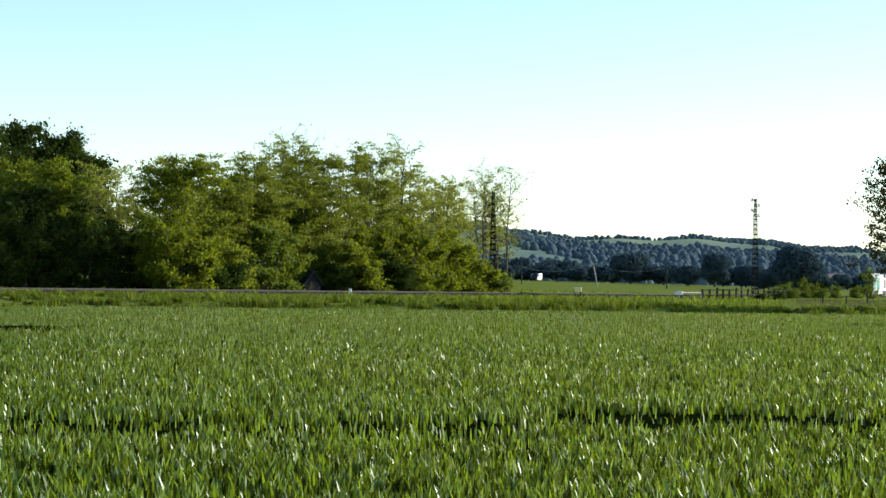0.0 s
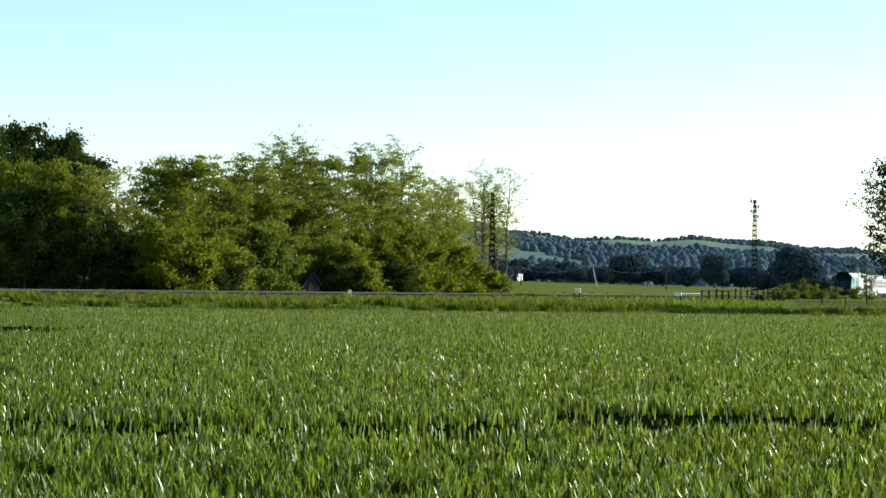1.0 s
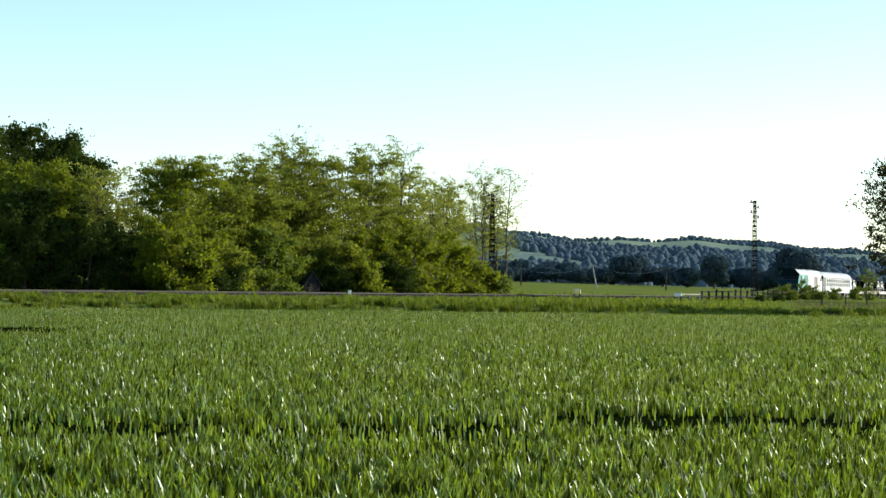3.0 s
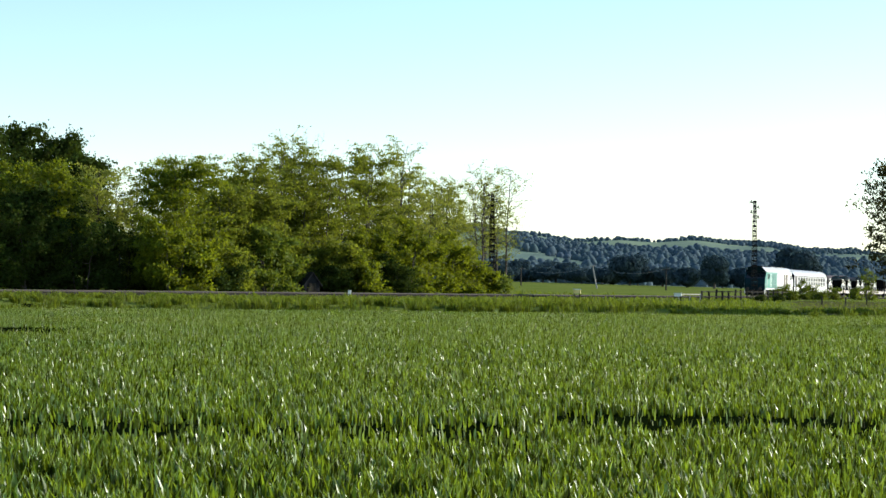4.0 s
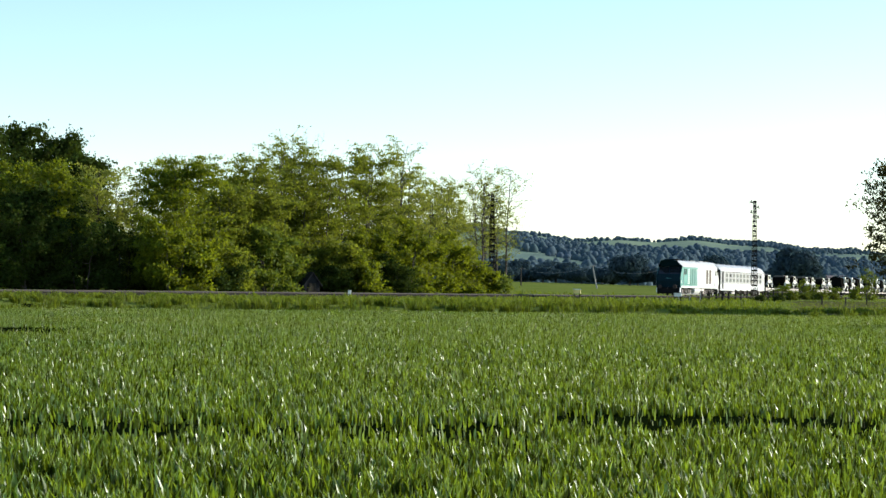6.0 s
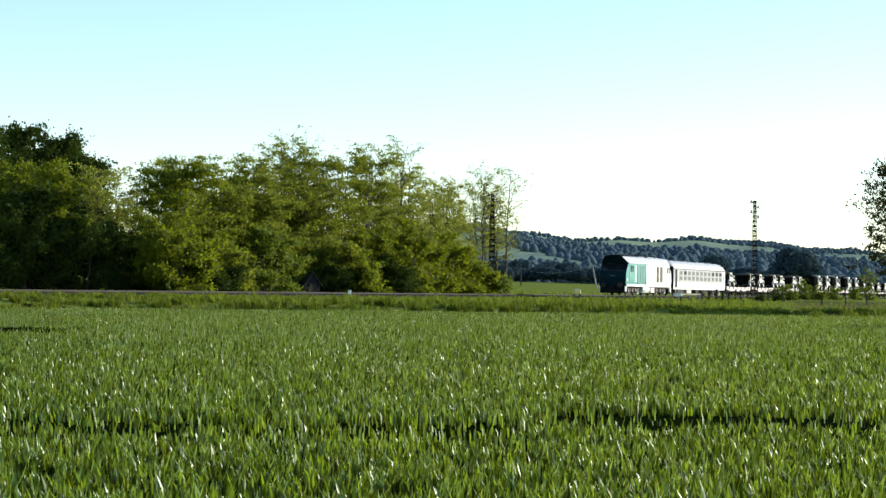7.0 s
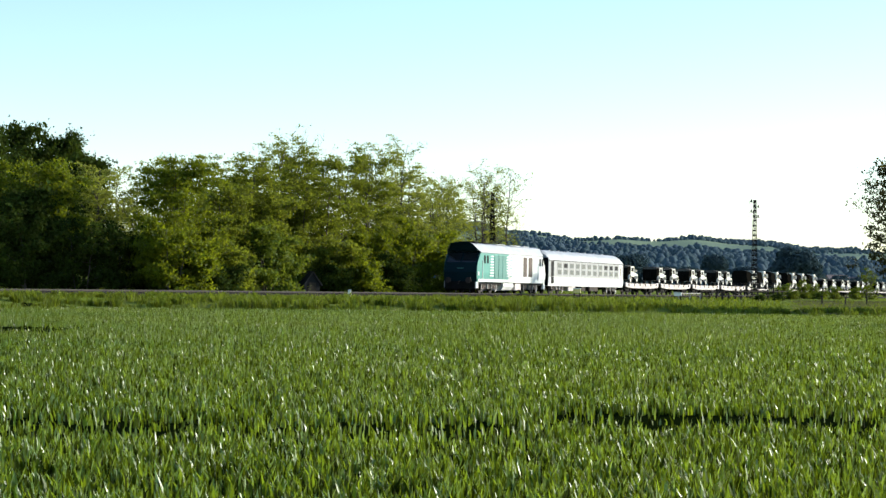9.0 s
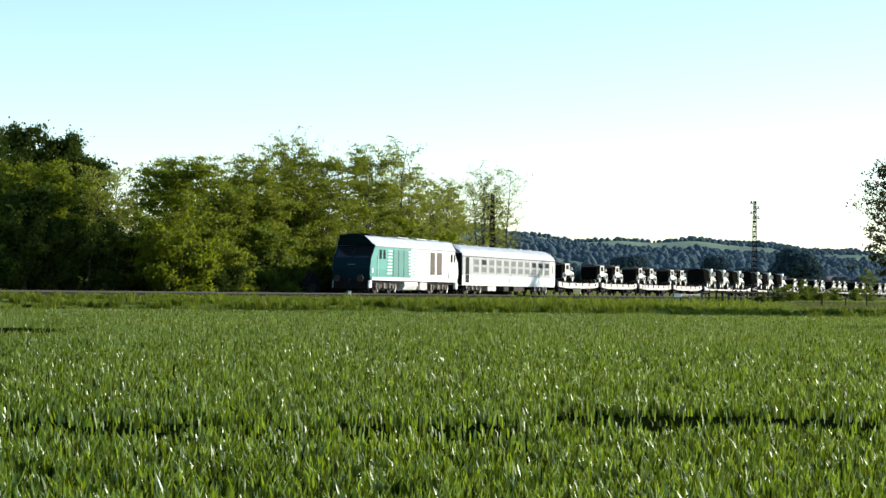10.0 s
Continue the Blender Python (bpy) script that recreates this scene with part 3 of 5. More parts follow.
def flat_wagon(length, low, label):
    w = empty("flat_wagon", pose(0, 0, 0), label, "flat wagon", "flat wagons of the train")
    h = length / 2 - 0.62
    top = 0.92 if low else 1.18
    dip = 0.34 if low else 0.62
    part("deck", Shape().box(-h, h, -1.34, 1.34, top - 0.1, top, 0.05), M["planks"], w, "brown planked deck")
    n = 14
    for y in (1.36, -1.36):
        lowline, upline = [], []
        for i in range(n + 1):
            u = -1 + 2 * i / n
            lowline.append((u * h, top - 0.02 - (0.15 if low else 0.34 + 0.16 * (1 - u ** 4))))
            upline.append((u * h, top + (0.10 - 0.12 * (1 - u ** 6) if not low else (0.30 * u ** 10))))
        part("side_sill", Shape().slab(lowline + upline[::-1], y - 0.05, y + 0.05), M["sill"], w, "sunlit pale side sill")
        for i in range(6):
            x = -h + (i + 0.5) * 2 * h / 6
            part("stake_pocket", Shape().box(x - 0.06, x + 0.06, y + (0.05 if y > 0 else -0.11), y + (0.11 if y > 0 else -0.05), top - 0.28, top - 0.02), M["underframe"], w)
    part("centre_beam", Shape().box(-h, h, -0.45, 0.45, top - 0.5, top - 0.1), M["black"], w)
    for sg in (1, -1):
        part("headstock", Shape().box(min(sg * h, sg * (h + 0.1)), max(sg * h, sg * (h + 0.1)), -1.3, 1.3, 0.8, top + 0.02), M["underframe"], w)
        buffers(w, sg * (h + 0.1), sg)
        bogie(w, sg * (h - (1.9 if not low else 2.2)), 1.8, "black", 0.40 if low else 0.44)
    return w


def jeep():
    j = empty("military_jeep", pose(0, 0, 0), "open military jeep on a wagon, sun and shade in its colours", "jeep", "jeeps on the flat wagons")
    # x forward; the hood at +x
    body = Shape()
    body.slab([(-2.0, 0.45), (2.0, 0.45), (2.08, 0.6), (2.05, 0.98), (0.85, 1.12), (0.72, 1.18), (-2.0, 1.18), (-2.05, 0.6)], -0.78, 0.78)
    part("body", body, M["canvas"], j, "steel tub, near-black for shade")
    part("hood", Shape().slab([(0.72, 0.75), (2.1, 0.72), (2.08, 1.0), (0.86, 1.14), (0.72, 1.2)], -0.80, 0.80), M["sand"], j, "bonnet, pale for the sun on it")
    for y in (0.80, -0.80):
        for x in (1.25, -1.25):
            a = [2 * math.pi * k / 16 for k in range(16)]
            ty = part("wheel", Shape().slab([(x + 0.37 * math.cos(t), 0.37 + 0.37 * math.sin(t)) for t in a], y - 0.12, y + 0.12), M["rubber"], j)
            part("rim", Shape().slab([(x + 0.2 * math.cos(t), 0.37 + 0.2 * math.sin(t)) for t in a], y + (0.121 if y > 0 else -0.14), y + (0.14 if y > 0 else -0.121)), M["sand"], ty)
            fen = [(x + 0.52 * math.cos(t), 0.45 + 0.50 * math.sin(t)) for t in [math.pi * k / 8 for k in range(9)]]
            fin = [(x + 0.46 * math.cos(t), 0.45 + 0.44 * math.sin(t)) for t in [math.pi * k / 8 for k in range(8, -1, -1)]]
            part("mudguard", Shape().slab(fen + fin, y - 0.13, y + 0.11), M["sand"], j)
        part("side_panel", Shape().box(-0.75, 0.62, y - 0.012 if y > 0 else y - 0.008, y + 0.008 if y > 0 else y + 0.012, 0.72, 1.80), M["sand"], j, "cab door, pale for the sun on it")
        part("door_window", Shape().box(-0.55, 0.38, y - 0.02 if y > 0 else y - 0.014, y + 0.014 if y > 0 else y + 0.02, 1.24, 1.68), M["black"], j, "dark open door window")
        part("running_board", Shape().box(-0.72, 0.72, y - 0.02 if y > 0 else y - 0.13, y + 0.13 if y > 0 else y + 0.02, 0.42, 0.48), M["canvas"], j)
        part("side_curtain", Shape().box(-1.98, -0.76, y - 0.012 if y > 0 else y - 0.004, y + 0.004 if y > 0 else y + 0.012, 1.12, 1.78), M["canvas"], j, "dark canvas side curtain")
        part("door_post", Shape().slab([(0.72, 1.15), (0.80, 1.15), (0.55, 1.86), (0.47, 1.86)], y - 0.03, y + 0.03), M["sand"], j)
        mir = Shape().box(0.72, 0.80, y + (0.06 if y > 0 else -0.26), y + (0.26 if y > 0 else -0.06), 1.22, 1.48, 0.02)
        part("mirror", mir, M["sand"], j)
    part("canvas_rear", Shape().slab([(-2.04, 1.18), (-1.99, 1.18), (-1.93, 1.84), (-1.98, 1.86)], -0.77, 0.77), M["canvas"], j, "canvas rear curtain, near-black for shade")
    top = Shape()
    top.loft([[(x, y, z - 0.05 * (abs(y) > 0.7)) for y, z in ((-0.80, 1.70), (-0.78, 1.84), (-0.4, 1.92), (0.4, 1.92), (0.78, 1.84), (0.80, 1.70))] for x in (-2.0, -1.2, 0.0, 0.58)])
    part("canvas_top", top, M["hood_lit"], j, "canvas hood, lightened for the sun on its top")
    wsn = Shape().slab([(0.74, 1.16), (0.79, 1.16), (0.56, 1.86), (0.51, 1.86)], -0.74, 0.74)
    part("windscreen", wsn, M["glass"], j)
    part("grille", Shape().box(2.06, 2.10, -0.45, 0.45, 0.55, 0.95), M["canvas"], j)
    for y in (0.58, -0.58):
        part("headlight", Shape().tube([(2.05, y, 0.8), (2.12, y, 0.8)], 0.09, 10), M["glass_pale"], j)
    part("bumper", Shape().box(2.12, 2.24, -0.78, 0.78, 0.42, 0.56, 0.03), M["sand"], j)
    part("spare_wheel", Shape().tube([(-2.06, 0.15, 1.0), (-2.22, 0.15, 1.0)], 0.36, 16), M["canvas"], j)
    return j


def truck():
    j = empty("army_truck", pose(0, 0, 0), "army truck on a wagon, sun and shade in its colours", "truck", "trucks on the low wagons")
    part("chassis", Shape().box(-2.7, 2.7, -0.5, 0.5, 0.5, 0.75, 0.05), M["black"], j)
    part("cargo_body", Shape().box(-2.7, 0.35, -1.1, 1.1, 0.78, 1.35, 0.04), M["canvas"], j, "steel cargo body, near-black for shade")
    tilt = [(-0.98, 1.35), (0.98, 1.35), (0.98, 2.1), (0.8, 2.33), (0.35, 2.42), (-0.35, 2.42), (-0.8, 2.33), (-0.98, 2.1)]
    part("tarpaulin", Shape().extrude_x(tilt, -2.66, 0.1), M["canvas"], j, "canvas tarpaulin, near-black for shade")
    part("cab", Shape().slab([(0.5, 0.6), (2.75, 0.6), (2.78, 1.35), (1.95, 1.5), (1.6, 2.35), (1.45, 2.45), (0.5, 2.45)], -1.08, 1.08), M["sand"], j, "truck cab, pale for the sun on it")
    part("windscreen", Shape().slab([(1.98, 1.5), (2.02, 1.5), (1.67, 2.32), (1.63, 2.32)], -0.98, 0.98), M["glass"], j)
    for y in (1.09, -1.09):
        part("door_window", Shape().slab([(0.75, 1.5), (1.75, 1.5), (1.45, 2.2), (0.75, 2.2)], y - 0.015, y + 0.015), M["glass"], j)
        part("mirror", Shape().box(1.7, 1.8, y + (0.05 if y > 0 else -0.3), y + (0.3 if y > 0 else -0.05), 1.6, 2.1, 0.03), M["sand"], j)
        part("mudguard", Shape().slab([(1.15, 0.95), (1.35, 1.15), (2.35, 1.15), (2.6, 0.9), (2.5, 0.85), (2.3, 1.05), (1.4, 1.05), (1.25, 0.9)], y - 0.2, y + 0.04), M["sand"], j)
        for x in (1.85, -0.9, -2.0):
            a = [2 * math.pi * k / 16 for k in range(16)]
            ty = part("wheel", Shape().slab([(x + 0.46 * math.cos(t), 0.46 + 0.46 * math.sin(t)) for t in a], y - 0.2, y + 0.06), M["rubber"], j)
            part("rim", Shape().slab([(x + 0.22 * math.cos(t), 0.46 + 0.22 * math.sin(t)) for t in a], y + (0.061 if y > 0 else -0.22), y + (0.08 if y > 0 else -0.201)), M["sand"], ty)
    for y in (0.8, -0.8):
        part("headlight", Shape().tube([(2.74, y, 0.95), (2.82, y, 0.95)], 0.11, 10), M["glass_pale"], j)
    part("bumper", Shape().box(2.8, 2.95, -1.08, 1.08, 0.5, 0.72, 0.03), M["sand"], j)
    return j


SPEED, SLOW = 23.766, -0.1358


def run_s(t):
    """How far behind its last place the train's front is at t seconds."""
    d = 10.0 - t
    return SPEED * d + 0.5 * SLOW * d * d


def train_pose(s_mid, half, up=0.0, back=False):
    a, b = on_track(s_mid - half, 0, up), on_track(s_mid + half, 0, up)
    x = (a - b).normalized()
    if back:
        x = -x
    y = Vector((0, 0, 1)).cross(x).normalized()
    z = x.cross(y)
    m = Matrix((x, y, z)).transposed().to_4x4()
    m.translation = (a + b) / 2
    return m


MOVERS = []     # thing, distance of its middle behind the train's front, half its pivots' distance, height, turned round
MOVERS.append((locomotive(), 10.14, 5.7, 0.0, False))
MOVERS.append((coach(), 33.6, 9.25, 0.0, False))
WAGONS = [(47.0 + 14.65 * i, 14.65, False) for i in range(4)] + [(105.9 + 27.0 * i, 26.6, True) for i in range(6)]
short_w = flat_wagon(14.65, False, "short flat wagon with fish-bellied sunlit sills carrying jeeps")
long_w = flat_wagon(26.6, True, "long low flat wagon with upturned sill ends carrying jeeps")
seen_short = seen_long = False
for s0, length, low in WAGONS:
    src = long_w if low else short_w
    if low:
        w, seen_long = (copy_thing(src, pose(0, 0, 0)) if seen_long else src), True
    else:
        w, seen_short = (copy_thing(src, pose(0, 0, 0)) if seen_short else src), True
    MOVERS.append((w, s0 + length / 2, length / 2 - 2.7, 0.0, False))
first_jeep = jeep()
TRUCKS = [110.6, 117.5, 126.2, 137.4, 144.7, 153.5]
JEEPS = [51.2, 63.2, 68.9, 78.1, 82.8, 91.9, 96.5, 163.2, 170.9, 179.5, 184.7, 194.6, 200.0, 205.1, 216.4, 224.0, 232.0, 243.0, 250.0]
for i, s in enumerate(JEEPS):
    j = first_jeep if i == 0 else copy_thing(first_jeep, pose(0, 0, 0))
    w = [k for k in WAGONS if k[0] <= s + 2.0][-1]
    MOVERS.append((j, s + 1.3, 1.3, 0.92 if w[2] else 1.18, True))
first_truck = truck()
for i, s in enumerate(TRUCKS):
    j = first_truck if i == 0 else copy_thing(first_truck, pose(0, 0, 0))
    MOVERS.append((j, s - 0.2, 1.8, 0.92, True))


# ---- trees ----
def grow(seed, h, w, base=0.25, limbs=26, leaves=7000, leaf=0.17, stems=1, spread=0.34, lean=0.0, top_bare=0.0, flat=0.9, layer=1.0, twigs=2):
    """A tree or shrub: its wood as a Shape and its leaves as an array of loose quads. w: the crown's width."""
    rng = np.random.default_rng(seed)
    wood = Shape()
    spots, weight = [], []
    for k in range(stems):
        a0 = rng.uniform(0, 2 * math.pi)
        off = (w * 0.16 * rng.uniform(0.3, 1) if stems > 1 else 0)
        sh = h * (1 if k == 0 else rng.uniform(0.72, 0.98))
        trunk, n = [], 8
        bx, by = off * math.cos(a0), off * math.sin(a0)
        dx, dy = (w * 0.14 * math.cos(a0), w * 0.14 * math.sin(a0)) if stems > 1 else (0, 0)
        for i in range(n + 1):
            u = i / n
            trunk.append(Vector((bx + dx * u + lean * h * u * u + rng.normal(0, 0.012) * h * u, by + dy * u + rng.normal(0, 0.012) * h * u, -0.3 + (sh * 0.96 + 0.3) * u)))
        r0 = 0.011 * h + 0.03
        if stems > 1:
            r0 *= 0.7
        wood.tube(trunk, [r0 * (1 - 0.9 * i / n) + 0.008 for i in range(n + 1)], 7)
        nl = max(5, limbs // stems)
        for i in range(nl):
            u = base + (0.98 - base) * ((i + rng.uniform(0, 1)) / nl)
            p = trunk[min(int(u * n), n - 1)].lerp(trunk[min(int(u * n) + 1, n)], u * n - int(u * n))
            v = (u - base) / (1 - base)
            prof = math.sqrt(max(0.0, 1 - ((v - 0.42) / 0.62) ** 2)) if v > 0.0 else 0.4
            length = w / 2 * (0.35 + 0.65 * prof) * rng.uniform(0.65, 1.1)
            az = i * 2.4 + rng.uniform(-0.5, 0.5)
            rise = rng.uniform(0.15, 0.75) * (0.6 + 0.8 * v) * layer
            q = [p]
            d = Vector((math.cos(az), math.sin(az), rise)).normalized()
            for k2 in range(4):
                d = (d + Vector((rng.normal(0, 0.16), rng.normal(0, 0.16), rng.normal(0, 0.12) + 0.03))).normalized()
                q.append(q[-1] + d * length / 4)
            rb = r0 * 0.34 * (1 - 0.7 * u) + 0.012
            wood.tube(q, [rb, rb * 0.75, rb * 0.5, rb * 0.35, 0.006], 5)
            for k2 in range(1, 5):
                spots.append(q[k2]), weight.append((0.55 + 0.3 * k2) * (1 - top_bare * max(0, v - 0.6) / 0.4))
                for k3 in range(3):
                    dd = (d + Vector(rng.normal(0, 0.75, 3))).normalized()
                    e = q[k2] + dd * length * rng.uniform(0.14, 0.36)
                    if k2 > 1 and k3 < twigs:
                        wood.tube([q[k2], q[k2].lerp(e, 0.5) + Vector((0, 0, 0.03)), e], [0.014, 0.009, 0.004], 3)
                    spots.append(e), weight.append(1.0 * (1 - top_bare * max(0, v - 0.6) / 0.4))
    spots = np.array([tuple(p) for p in spots])
    weight = np.array(weight) * rng.uniform(0.0, 1.0, len(weight)) ** 1.6
    weight = np.maximum(weight, 0.02)
    pick = rng.choice(len(spots), leaves, p=weight / weight.sum())
    c = spots[pick] + rng.normal(0, 1, (leaves, 3)) * spread * np.array([1, 1, flat * 0.62]) * rng.uniform(0.3, 1.2, (leaves, 1))
    c[:, 2] = np.maximum(c[:, 2], 0.08 + 0.2 * rng.random(leaves))
    return wood, leaf_quads(c, leaf, rng)


def leaf_quads(c, size, rng, droop=0.25):
    n = len(c)
    a = rng.normal(0, 1, (n, 3))
    a[:, 2] -= droop
    a /= np.linalg.norm(a, axis=1)[:, None]
    b = np.cross(a, rng.normal(0, 1, (n, 3)))
    b /= np.linalg.norm(b, axis=1)[:, None]
    s = size * rng.uniform(0.6, 1.35, (n, 1))
    return np.stack([c - a * s * 0.62, c + b * s * 0.42 + a * 0.4 * s, c - b * s * 0.42 + a * 0.4 * s], 1)


def crown_skin(c, d, size, rng, ruffle=0.35):
    """Leaf pieces that lie about square to the directions d."""
    d = d + rng.normal(0, ruffle, d.shape)
    d /= np.linalg.norm(d, axis=1)[:, None]
    a = np.cross(d, rng.normal(0, 1, d.shape))
    a /= np.linalg.norm(a, axis=1)[:, None]
    b = np.cross(d, a)
    k = size * rng.uniform(0.6, 1.35, (len(c), 1))
    return np.stack([c - a * k * 0.6, c + b * k * 0.5 + a * 0.4 * k, c - b * k * 0.5 + a * 0.4 * k], 1)


def far_tree(x, y, h, w, seed, label):
    """A broad tree seen far off: a short trunk with limbs, and leaves in many lobes."""
    rng = np.random.default_rng(seed)
    ob = empty("far_tree", pose(x, y, float(ground_z(x, y))), label, "tree", "far hedge row trees")
    wood = Shape()
    wood.tube([(0, 0, -0.5), (0, 0, h * 0.3), (0.1, 0, h * 0.8)], [0.03 * h + 0.1, 0.025 * h, 0.04], 7)
    cs, ds = [], []
    for k in range(34):
        p = rng.normal(0, 1, 3)
        p *= rng.uniform(0.35, 1.0) / np.linalg.norm(p)
        r = w * rng.uniform(0.10, 0.20)
        rz = min(r, 0.24 * h)
        c = np.array([p[0] * (w / 2 - r), p[1] * (w / 2 - r) * 0.8, 0.5 * h + p[2] * (0.5 * h - rz)])
        wood.tube([(0, 0, h * 0.3), (c[0] * 0.5, c[1] * 0.5, (c[2] + h * 0.3) / 2), tuple(c)], [0.12, 0.07, 0.02], 4)
        d = rng.normal(0, 1, (210, 3))
        d /= np.linalg.norm(d, axis=1)[:, None]
        cs.append(c + d * np.array([r, r, rz]) * rng.uniform(0.72, 1.08, (210, 1)))
        ds.append(d)
    c, d = np.concatenate(cs), np.concatenate(ds)
    up = c[:, 2] > 0.15
    part("trunk", wood, M["bark"], ob)
    part("crown", quads_mesh("crown", crown_skin(c[up], d[up], 0.036 * w + 0.18, rng), M["leaf_hazed"]), None, ob)


def plant(name, x, y, seed, mat, label, category, group="", **shape):
    z = float(ground_z(x, y))
    ob = empty(name, pose(x, y, z), label, category, group)
    wood, quads = grow(seed, **shape)
    part("trunk" if name.endswith("tree") else "stem", wood, M["bark"], ob)
    part("crown" if name.endswith("tree") else "foliage", quads_mesh("crown", quads, M[mat]), None, ob)
    return ob


KINDS = {
    "dark": ("leaf_dark", "tall dense dark green broadleaf tree at the wood's edge", dict(base=0.15, limbs=44, leaves=22000, leaf=0.24, spread=0.50, twigs=1)),
    "dense": ("leaf_yellow", "dense yellow-green broadleaf tree in young spring leaf", dict(base=0.06, limbs=52, leaves=32000, leaf=0.145, spread=0.36, flat=0.6, twigs=1)),
    "robinia": ("leaf_olive", "slender robinia in thin olive spring leaf beside the line", dict(base=0.16, limbs=54, leaves=23000, leaf=0.135, spread=0.32, stems=3, flat=0.5, layer=0.85, top_bare=0.25)),
    "thin": ("leaf_grey", "thin-leaved young tree with bare trunks showing through", dict(base=0.22, limbs=54, leaves=13000, leaf=0.125, spread=0.27, stems=3, flat=0.5, layer=0.95, top_bare=0.3)),
    "bare": ("leaf_grey", "nearly bare tree top with fine twigs in first leaf", dict(base=0.38, limbs=105, leaves=7500, leaf=0.115, spread=0.22, stems=4, flat=0.6, layer=1.15)),
}

TREES = [
    (-36.09, 150.0, 13.32, 6.45, 'dark'),
    (-34.16, 158.0, 13.55, 5.89, 'dark'),
    (-31.16, 160.0, 13.11, 5.51, 'dark'),
    (-27.64, 152.0, 11.11, 3.05, 'dark'),
    (-30.2, 130.0, 7.2, 4.9, 'dense'),
    (-26.3, 131.0, 7.8, 5.6, 'dense'),
    (-27.1, 128.0, 6.8, 3.6, 'dark'),
    (-23.51, 138.0, 8.80, 4.2, 'thin'),
    (-20.6, 146.0, 9.7, 4.8, 'thin'),
    (-24.05, 150.0, 9.37, 3.44, 'thin'),
    (-17.81, 131.0, 8.36, 6.20, 'dense'),
    (-18.02, 150.0, 9.87, 5.16, 'robinia'),
    (-15.24, 148.0, 10.37, 5.09, 'robinia'),
    (-13.82, 156.0, 11.64, 5.82, 'robinia'),
    (-12.38, 170.0, 12.7, 6.0, 'bare'),
    (-11.88, 160.0, 11.86, 5.51, 'robinia'),
    (-9.13, 160.0, 11.25, 5.51, 'robinia'),
    (-6.86, 166.0, 12.06, 5.24, 'robinia'),
    (-4.88, 172.0, 13.20, 5.43, 'thin'),
    (-6.92, 180.0, 13.36, 5.68, 'thin'),
    (-3.48, 176.0, 12.10, 4.54, 'thin'),
    (-1.48, 178.0, 10.93, 4.59, 'thin'),
    (-0.74, 184.0, 10.76, 4.22, 'thin'),
    (1.12, 186.0, 10.89, 4.27, 'thin'),
    (3.63, 192.0, 12.03, 4.68, 'bare'),
    (5.88, 197.0, 12.35, 4.24, 'bare'),
    (-16.45, 142.0, 7.75, 4.07, 'robinia'),
    (-10.02, 156.0, 8.55, 5.37, 'robinia'),
    (-13.66, 147.0, 7.62, 4.64, 'robinia'),
    (-4.58, 170.0, 8.86, 4.88, 'thin'),
]
SHRUBS = [
    (-26.4, 127.0, 4.4, 5.0, 'd'),
    (-23.6, 128.0, 4.0, 4.62, 'd'),
    (-21.21, 130.0, 3.99, 4.47, 'd'),
    (-29.2, 128.0, 4.7, 4.6, 'd'),
    (-19.35, 130.0, 3.46, 3.36, 'y'),
    (-17.45, 127.0, 4.43, 4.37, 'y'),
    (-16.30, 128.0, 3.08, 3.30, 'y'),
    (-14.95, 134.0, 3.99, 3.84, 'o'),
    (-14.00, 136.0, 2.10, 2.34, 'o'),
    (-12.38, 143.0, 4.99, 3.90, 'f'),
    (-11.26, 146.0, 3.09, 2.51, 'f'),
    (-9.33, 152.0, 3.66, 3.49, 'o'),
    (-7.42, 153.0, 4.14, 3.95, 'o'),
    (-5.46, 160.0, 4.78, 4.13, 'y'),
    (-3.25, 164.0, 5.86, 4.70, 'y'),
    (-1.40, 168.0, 5.04, 4.34, 'y'),
    (0.30, 172.0, 4.92, 3.95, 'y'),
    (2.07, 176.0, 3.53, 3.53, 'y'),
    (3.11, 178.0, 2.30, 2.55, 'y'),
    (-6.28, 152.0, 2.38, 3.49, 'y'),
    (-13.98, 146.0, 3.48, 3.77, 'd'),
    (4.96, 180.0, 1.41, 3.10, 'f'),
    (-15.18, 131.0, 2.03, 3.01, 'd'),
    (-8.35, 150.0, 1.91, 3.01, 'd'),
    (-4.26, 158.0, 2.48, 3.17, 'd'),
]
